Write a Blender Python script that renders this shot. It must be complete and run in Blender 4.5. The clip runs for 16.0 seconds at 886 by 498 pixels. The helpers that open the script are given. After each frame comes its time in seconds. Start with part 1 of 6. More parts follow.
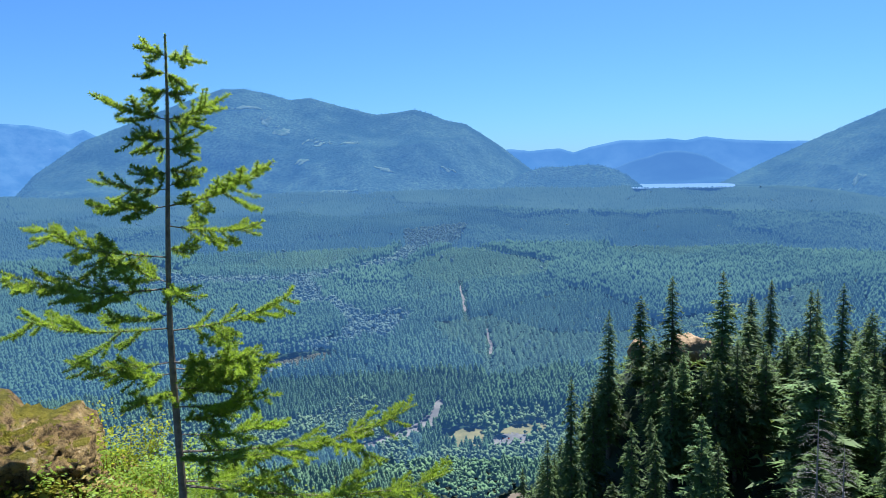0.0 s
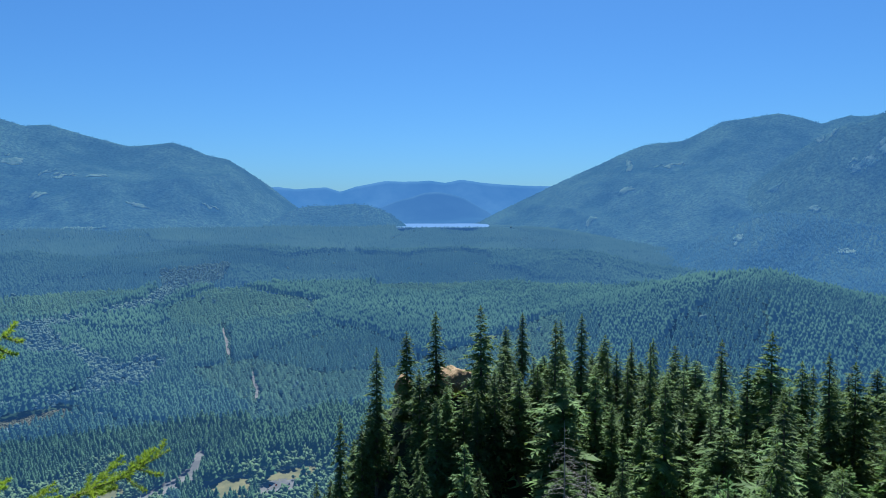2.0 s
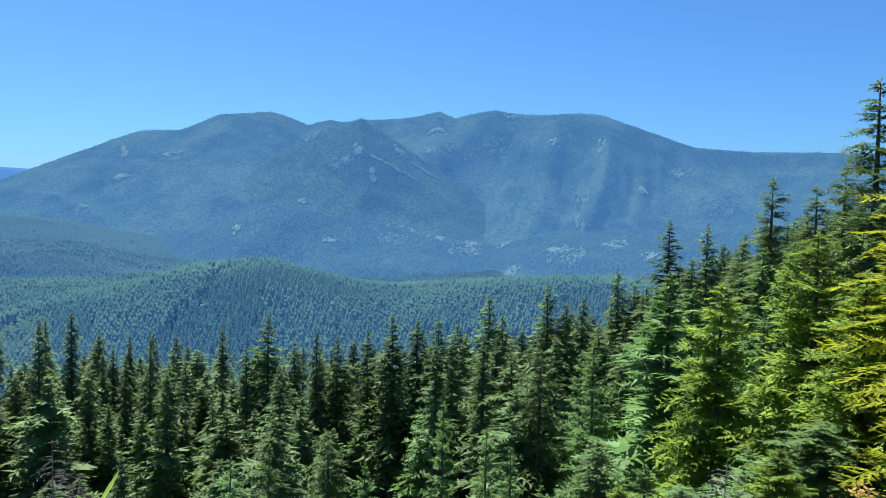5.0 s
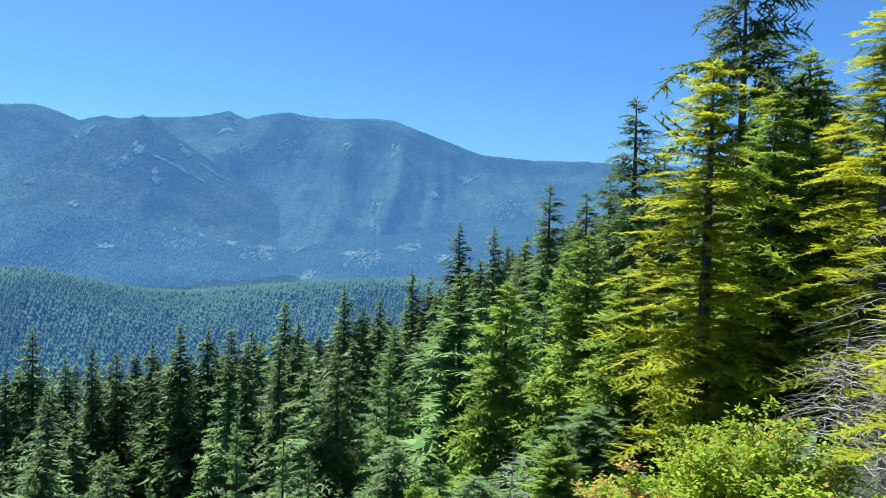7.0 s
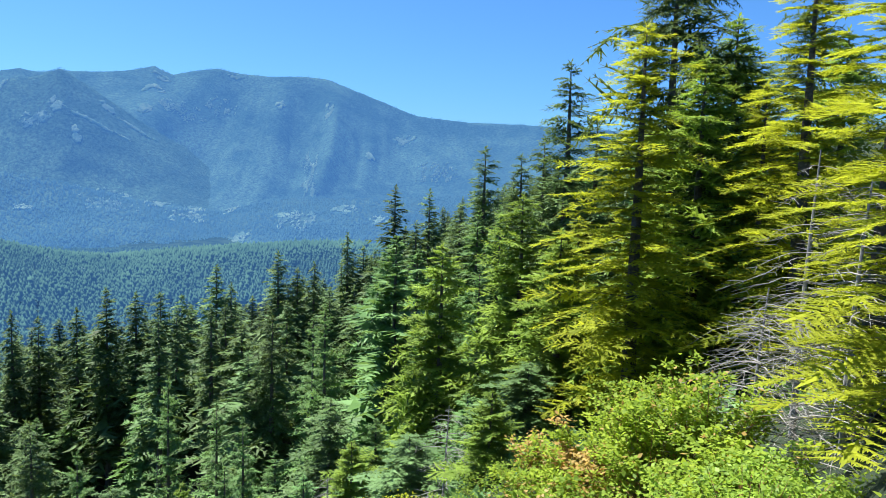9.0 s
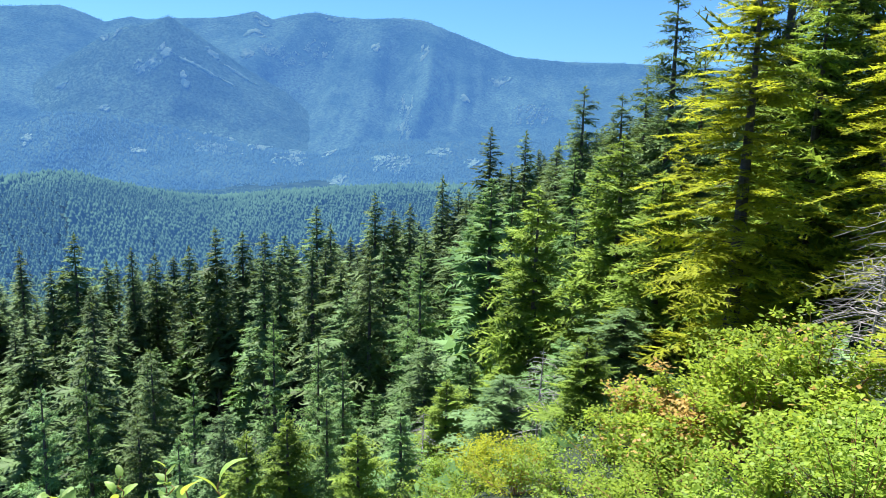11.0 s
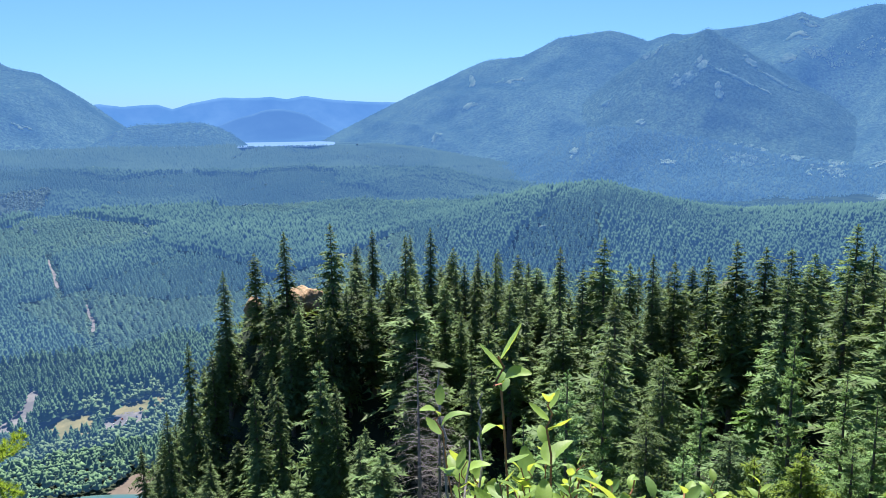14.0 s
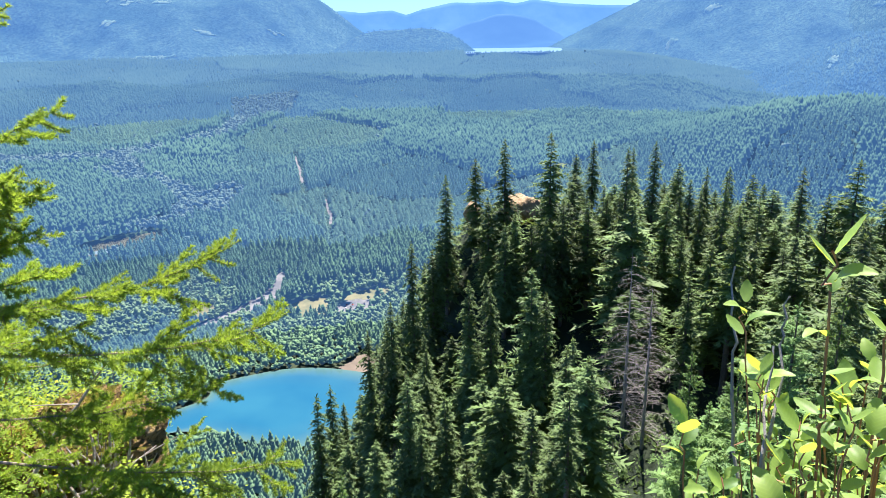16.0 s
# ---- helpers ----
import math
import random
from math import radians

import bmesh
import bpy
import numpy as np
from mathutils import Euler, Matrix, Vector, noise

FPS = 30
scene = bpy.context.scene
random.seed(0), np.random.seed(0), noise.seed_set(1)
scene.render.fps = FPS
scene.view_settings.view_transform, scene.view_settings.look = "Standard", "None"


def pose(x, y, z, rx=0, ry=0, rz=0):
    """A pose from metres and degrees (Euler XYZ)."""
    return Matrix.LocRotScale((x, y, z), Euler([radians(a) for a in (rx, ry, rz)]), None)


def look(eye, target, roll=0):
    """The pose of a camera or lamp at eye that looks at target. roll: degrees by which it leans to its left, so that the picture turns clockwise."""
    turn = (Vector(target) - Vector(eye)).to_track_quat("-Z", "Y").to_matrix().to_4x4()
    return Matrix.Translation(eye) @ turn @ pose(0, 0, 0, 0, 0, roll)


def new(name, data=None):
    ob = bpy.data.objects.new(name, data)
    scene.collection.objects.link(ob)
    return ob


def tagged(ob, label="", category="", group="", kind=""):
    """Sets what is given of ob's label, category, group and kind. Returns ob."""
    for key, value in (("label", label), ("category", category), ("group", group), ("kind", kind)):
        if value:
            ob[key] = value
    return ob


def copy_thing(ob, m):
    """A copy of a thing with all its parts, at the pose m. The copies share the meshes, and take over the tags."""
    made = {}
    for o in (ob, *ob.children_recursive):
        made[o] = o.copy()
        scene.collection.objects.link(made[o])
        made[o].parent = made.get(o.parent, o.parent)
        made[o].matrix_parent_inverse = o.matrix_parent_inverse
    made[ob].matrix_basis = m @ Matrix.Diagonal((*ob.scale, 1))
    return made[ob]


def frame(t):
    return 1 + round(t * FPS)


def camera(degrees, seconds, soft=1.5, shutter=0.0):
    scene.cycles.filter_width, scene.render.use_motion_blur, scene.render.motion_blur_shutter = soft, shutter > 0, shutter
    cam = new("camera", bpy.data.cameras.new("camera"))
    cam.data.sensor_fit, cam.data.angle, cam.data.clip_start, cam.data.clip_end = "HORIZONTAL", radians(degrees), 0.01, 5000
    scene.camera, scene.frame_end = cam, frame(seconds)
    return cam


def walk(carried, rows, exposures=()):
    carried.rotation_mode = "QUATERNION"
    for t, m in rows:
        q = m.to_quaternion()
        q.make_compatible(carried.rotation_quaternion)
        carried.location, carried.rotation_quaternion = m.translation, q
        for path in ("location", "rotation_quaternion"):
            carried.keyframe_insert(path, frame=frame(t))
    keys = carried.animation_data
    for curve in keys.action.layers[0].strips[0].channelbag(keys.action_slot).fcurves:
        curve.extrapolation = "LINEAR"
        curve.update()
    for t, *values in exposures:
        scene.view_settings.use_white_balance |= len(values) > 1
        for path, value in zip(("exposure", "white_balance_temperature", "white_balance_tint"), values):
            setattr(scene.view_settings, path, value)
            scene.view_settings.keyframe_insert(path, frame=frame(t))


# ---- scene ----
# ---- camera and walk ----
EYE = 350.0  # height of the viewpoint over the lake
cam = camera(62.9, 16.0, soft=0.8)
# seconds, offset of the eye (m), heading to the left, tilt up, lean (degrees)
WALK = [
    (0.0, 0.000, 0.000, -0.000, 0.00, -5.70, -0.99), (0.5, -0.002, 0.013, -0.023, -3.31, -4.31, -0.73),
    (1.0, -0.002, 0.034, -0.034, -7.89, -3.42, -0.55), (1.5, -0.001, 0.061, -0.049, -12.94, -3.04, -0.34),
    (2.0, 0.013, 0.081, -0.064, -18.32, -2.83, -0.14), (2.5, 0.020, 0.106, -0.074, -23.39, -2.74, 0.15),
    (3.0, 0.001, 0.143, -0.088, -30.11, -2.97, 0.43), (3.5, -0.016, 0.176, -0.104, -35.10, -3.40, 0.58),
    (4.0, -0.005, 0.187, -0.120, -41.82, -3.75, 0.65), (4.5, 0.019, 0.188, -0.136, -49.15, -3.59, 0.86),
    (5.0, 0.043, 0.187, -0.150, -56.47, -3.24, 1.24), (7.5, 0.132, 0.193, -0.203, -75.31, -2.93, 1.10),
    (8.0, 0.144, 0.197, -0.212, -77.61, -3.57, 1.11), (10.5, 0.153, 0.251, -0.246, -73.95, -9.80, 1.21),
    (11.0, 0.138, 0.275, -0.251, -70.32, -10.12, 1.32), (11.5, 0.126, 0.292, -0.255, -66.59, -10.22, 1.44),
    (12.0, 0.112, 0.309, -0.260, -62.47, -9.97, 1.23), (12.5, 0.092, 0.331, -0.261, -56.10, -9.80, 0.76),
    (13.0, 0.085, 0.346, -0.258, -45.85, -9.83, -0.06), (13.5, 0.084, 0.352, -0.255, -36.79, -9.60, -0.49),
    (14.0, 0.087, 0.355, -0.258, -30.25, -9.42, -0.84), (14.5, 0.091, 0.360, -0.260, -24.92, -9.66, -0.77),
    (15.0, 0.076, 0.385, -0.270, -20.18, -11.07, -0.79), (15.5, 0.051, 0.417, -0.290, -16.01, -13.71, -0.82),
    (16.0, 0.034, 0.429, -0.304, -12.73, -16.25, -0.97),
]
walk(cam, [(t, pose(x, y, EYE + z, 90 + tilt, 0, turn) @ pose(0, 0, 0, 0, 0, lean)) for t, x, y, z, turn, tilt, lean in WALK],
     exposures=[(0.0, 1.37, 6000, 12), (1.5, 0.96, 5850, 6), (3.0, 0.98, 5900, 5), (5.0, 1.32, 6250, 8), (8.0, 1.47, 6200, 9), (11.0, 1.69, 6250, 13),
                (13.0, 1.58, 6300, 17), (14.0, 1.55, 6400, 18), (15.0, 1.69, 6500, 19), (16.0, 2.0, 6620, 18)])

# ---- sky and sun ----
SUN_TURN, SUN_UP = -26.0, 62.0  # heading to the left of +y and height, degrees
world = bpy.data.worlds.new("sky")
scene.world = world
world.use_nodes = True
wn = world.node_tree.nodes
sky = wn.new("ShaderNodeTexSky")
sky.sky_type, sky.sun_disc = "NISHITA", False
sky.sun_elevation, sky.sun_rotation = radians(SUN_UP), radians(-SUN_TURN)
sky.altitude, sky.air_density, sky.dust_density, sky.ozone_density = 600, 1.0, 1.2, 6.0
tint = wn.new("ShaderNodeMix")
tint.data_type, tint.blend_type = "RGBA", "MULTIPLY"
tint.inputs[0].default_value, tint.inputs[7].default_value = 1.0, (0.53, 0.875, 1.19, 1)
world.node_tree.links.new(sky.outputs[0], tint.inputs[6])
world.node_tree.links.new(tint.outputs[2], wn["Background"].inputs[0])
wn["Background"].inputs[1].default_value = 0.05
sun_data = bpy.data.lights.new("sun", "SUN")
sun_data.energy, sun_data.angle, sun_data.color = 5.0, radians(0.53), (1.0, 0.95, 0.86)
sun = new("sun", sun_data)
sun.matrix_world = look((0, 0, 500), Vector((0, 0, 500)) - Vector((-math.sin(radians(SUN_TURN)) * math.cos(radians(SUN_UP)),
                        math.cos(radians(SUN_TURN)) * math.cos(radians(SUN_UP)), math.sin(radians(SUN_UP)))) * 50)


# ---- materials ----
def material(name):
    m = bpy.data.materials.new(name)
    m.use_nodes = True
    return m, m.node_tree.nodes, m.node_tree.links, m.node_tree.nodes["Principled BSDF"]


def noise_node(nodes, links, scale, detail=4.0, rough=0.6, space="Object"):
    if space == "Object":
        co = nodes.new("ShaderNodeTexCoord").outputs["Object"]
    else:
        co = nodes.new("ShaderNodeNewGeometry").outputs["Position"]
    n = nodes.new("ShaderNodeTexNoise")
    n.inputs["Scale"].default_value, n.inputs["Detail"].default_value, n.inputs["Roughness"].default_value = scale, detail, rough
    links.new(co, n.inputs["Vector"])
    return n.outputs["Fac"]


def ramp(nodes, links, fac, stops):
    r = nodes.new("ShaderNodeValToRGB")
    while len(r.color_ramp.elements) < len(stops):
        r.color_ramp.elements.new(0.5)
    for e, (at, c) in zip(r.color_ramp.elements, stops):
        e.position, e.color = at, (*c, 1)
    links.new(fac, r.inputs[0])
    return r.outputs[0]


def mixed(nodes, links, fac, a, b, mode="MIX"):
    m = nodes.new("ShaderNodeMix")
    m.data_type, m.blend_type = "RGBA", mode
    for sock, v in ((m.inputs[0], fac), (m.inputs[6], a), (m.inputs[7], b)):
        if isinstance(v, (int, float)):
            sock.default_value = v
        elif isinstance(v, tuple):
            sock.default_value = (*v, 1)
        else:
            links.new(v, sock)
    return m.outputs[2]


def bump(nodes, links, height, strength, distance, bsdf):
    b = nodes.new("ShaderNodeBump")
    b.inputs["Strength"].default_value, b.inputs["Distance"].default_value = strength, distance
    links.new(height, b.inputs["Height"])
    links.new(b.outputs[0], bsdf.inputs["Normal"])


def foliage(name, dark, light, through_light, thin=0.35, patch=0.15, rough=0.55, island=True, sheen=0.35, hazed=0.0, hue=1.0):
    """Leaf and needle surface: colour varies per spray and over the plant, and light passes through it."""
    m, nodes, links, bsdf = material(name)
    geo = nodes.new("ShaderNodeNewGeometry")
    n = noise_node(nodes, links, patch, 3.0, 0.6, "World")
    add = nodes.new("ShaderNodeMath")
    add.operation = "MULTIPLY_ADD"
    links.new(geo.outputs["Random Per Island"] if island else nodes.new("ShaderNodeObjectInfo").outputs["Random"], add.inputs[0])
    add.inputs[1].default_value = 0.22 if hazed else 0.45
    sub = nodes.new("ShaderNodeMath")
    sub.operation = "MULTIPLY_ADD"
    links.new(n, sub.inputs[0])
    sub.inputs[1].default_value, sub.inputs[2].default_value = 1.4, -0.40 if hazed else -0.52
    own = nodes.new("ShaderNodeMath")
    own.operation = "MULTIPLY_ADD"
    links.new(nodes.new("ShaderNodeObjectInfo").outputs["Random"], own.inputs[0])
    own.inputs[1].default_value = 0.3
    links.new(sub.outputs[0], own.inputs[2])
    links.new(own.outputs[0], add.inputs[2])
    if not hazed and hue:  # some plants bluer than others
        light = mixed(nodes, links, nodes.new("ShaderNodeObjectInfo").outputs["Random"], light, (light[0] * (1 - 0.2 * hue), light[1], light[2] * (1 + 0.55 * hue)))
    col = mixed(nodes, links, add.outputs[0], dark, light)
    links.new(col, bsdf.inputs["Base Color"])
    bsdf.inputs["Roughness"].default_value = rough
    bsdf.inputs["Specular IOR Level"].default_value = sheen
    if hazed:  # haze before the far forests, put in as blue emission
        bsdf.inputs["Emission Color"].default_value, bsdf.inputs["Emission Strength"].default_value = (*HAZE_BLUE, 1), hazed
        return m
    tr = nodes.new("ShaderNodeBsdfTranslucent")
    links.new(mixed(nodes, links, 0.6, col, through_light), tr.inputs["Color"])
    mix = nodes.new("ShaderNodeMixShader")
    mix.inputs[0].default_value = thin
    links.new(bsdf.outputs[0], mix.inputs[1])
    links.new(tr.outputs[0], mix.inputs[2])
    links.new(mix.outputs[0], nodes["Material Output"].inputs[0])
    return m


def surface(name, stops, scale, rough=0.85, bump_scale=None, bump_strength=0.5, bump_distance=0.05, space="Object", second=None):
    m, nodes, links, bsdf = material(name)
    n = noise_node(nodes, links, scale, 6.0, 0.65, space)
    col = ramp(nodes, links, n, stops)
    if second:
        (s2, lo, hi, c2) = second
        n2 = noise_node(nodes, links, s2, 5.0, 0.6, space)
        mr = nodes.new("ShaderNodeMapRange")
        mr.inputs[1].default_value, mr.inputs[2].default_value = lo, hi
        links.new(n2, mr.inputs[0])
        col = mixed(nodes, links, mr.outputs[0], col, c2)
    links.new(col, bsdf.inputs["Base Color"])
    bsdf.inputs["Roughness"].default_value = rough
    bsdf.inputs["Specular IOR Level"].default_value = 0.25
    if bump_scale:
        bump(nodes, links, noise_node(nodes, links, bump_scale, 8.0, 0.7, space), bump_strength, bump_distance, bsdf)
    return m


def hazed_surface(name, low, high, glow, strength, scale, pale=None, woods=0.0):
    """Forested slopes, floors and fields far off, with haze put in as emission."""
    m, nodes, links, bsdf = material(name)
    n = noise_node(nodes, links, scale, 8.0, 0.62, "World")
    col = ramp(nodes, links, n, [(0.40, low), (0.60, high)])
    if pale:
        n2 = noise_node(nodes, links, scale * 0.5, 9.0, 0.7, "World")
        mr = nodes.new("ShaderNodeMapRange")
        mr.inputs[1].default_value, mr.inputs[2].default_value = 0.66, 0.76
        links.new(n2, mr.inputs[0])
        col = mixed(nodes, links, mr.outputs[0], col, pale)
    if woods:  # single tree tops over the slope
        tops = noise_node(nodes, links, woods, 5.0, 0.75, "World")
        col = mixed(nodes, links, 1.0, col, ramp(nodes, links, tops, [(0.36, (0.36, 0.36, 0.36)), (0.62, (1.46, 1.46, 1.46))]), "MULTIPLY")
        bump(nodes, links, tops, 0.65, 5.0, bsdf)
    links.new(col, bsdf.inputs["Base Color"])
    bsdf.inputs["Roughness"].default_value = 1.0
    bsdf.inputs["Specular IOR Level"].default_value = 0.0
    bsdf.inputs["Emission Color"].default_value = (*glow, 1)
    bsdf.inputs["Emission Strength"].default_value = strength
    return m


def mossy_rock(name):
    """Brown fractured rock, lichen in blotches, moss where it faces up."""
    m, nodes, links, bsdf = material(name)
    col = ramp(nodes, links, noise_node(nodes, links, 4.5, 10.0, 0.75), [(0.32, (0.070, 0.046, 0.026)), (0.43, (0.270, 0.180, 0.080)), (0.56, (0.460, 0.320, 0.130)), (0.66, (0.54, 0.45, 0.31))])
    col = mixed(nodes, links, 1.0, col, ramp(nodes, links, noise_node(nodes, links, 17.0, 10.0, 0.75), [(0.40, (0.28, 0.26, 0.25)), (0.50, (0.95, 0.95, 0.95)), (0.66, (1.35, 1.3, 1.2))]), "MULTIPLY")
    up = nodes.new("ShaderNodeSeparateXYZ")
    links.new(nodes.new("ShaderNodeNewGeometry").outputs["Normal"], up.inputs[0])
    mask = nodes.new("ShaderNodeMath")
    mask.operation = "MULTIPLY_ADD"
    links.new(noise_node(nodes, links, 3.5, 6.0, 0.65), mask.inputs[0])
    mask.inputs[1].default_value = 1.6
    links.new(up.outputs[2], mask.inputs[2])
    edge = nodes.new("ShaderNodeMapRange")
    edge.inputs[1].default_value, edge.inputs[2].default_value = 1.52, 1.66
    links.new(mask.outputs[0], edge.inputs[0])
    moss = ramp(nodes, links, noise_node(nodes, links, 14.0, 5.0, 0.7), [(0.35, (0.110, 0.110, 0.012)), (0.65, (0.300, 0.260, 0.028))])
    links.new(mixed(nodes, links, edge.outputs[0], col, moss), bsdf.inputs["Base Color"])
    bsdf.inputs["Roughness"].default_value, bsdf.inputs["Specular IOR Level"].default_value = 0.92, 0.2
    bump(nodes, links, noise_node(nodes, links, 16.0, 12.0, 0.8), 1.0, 0.16, bsdf)
    return m


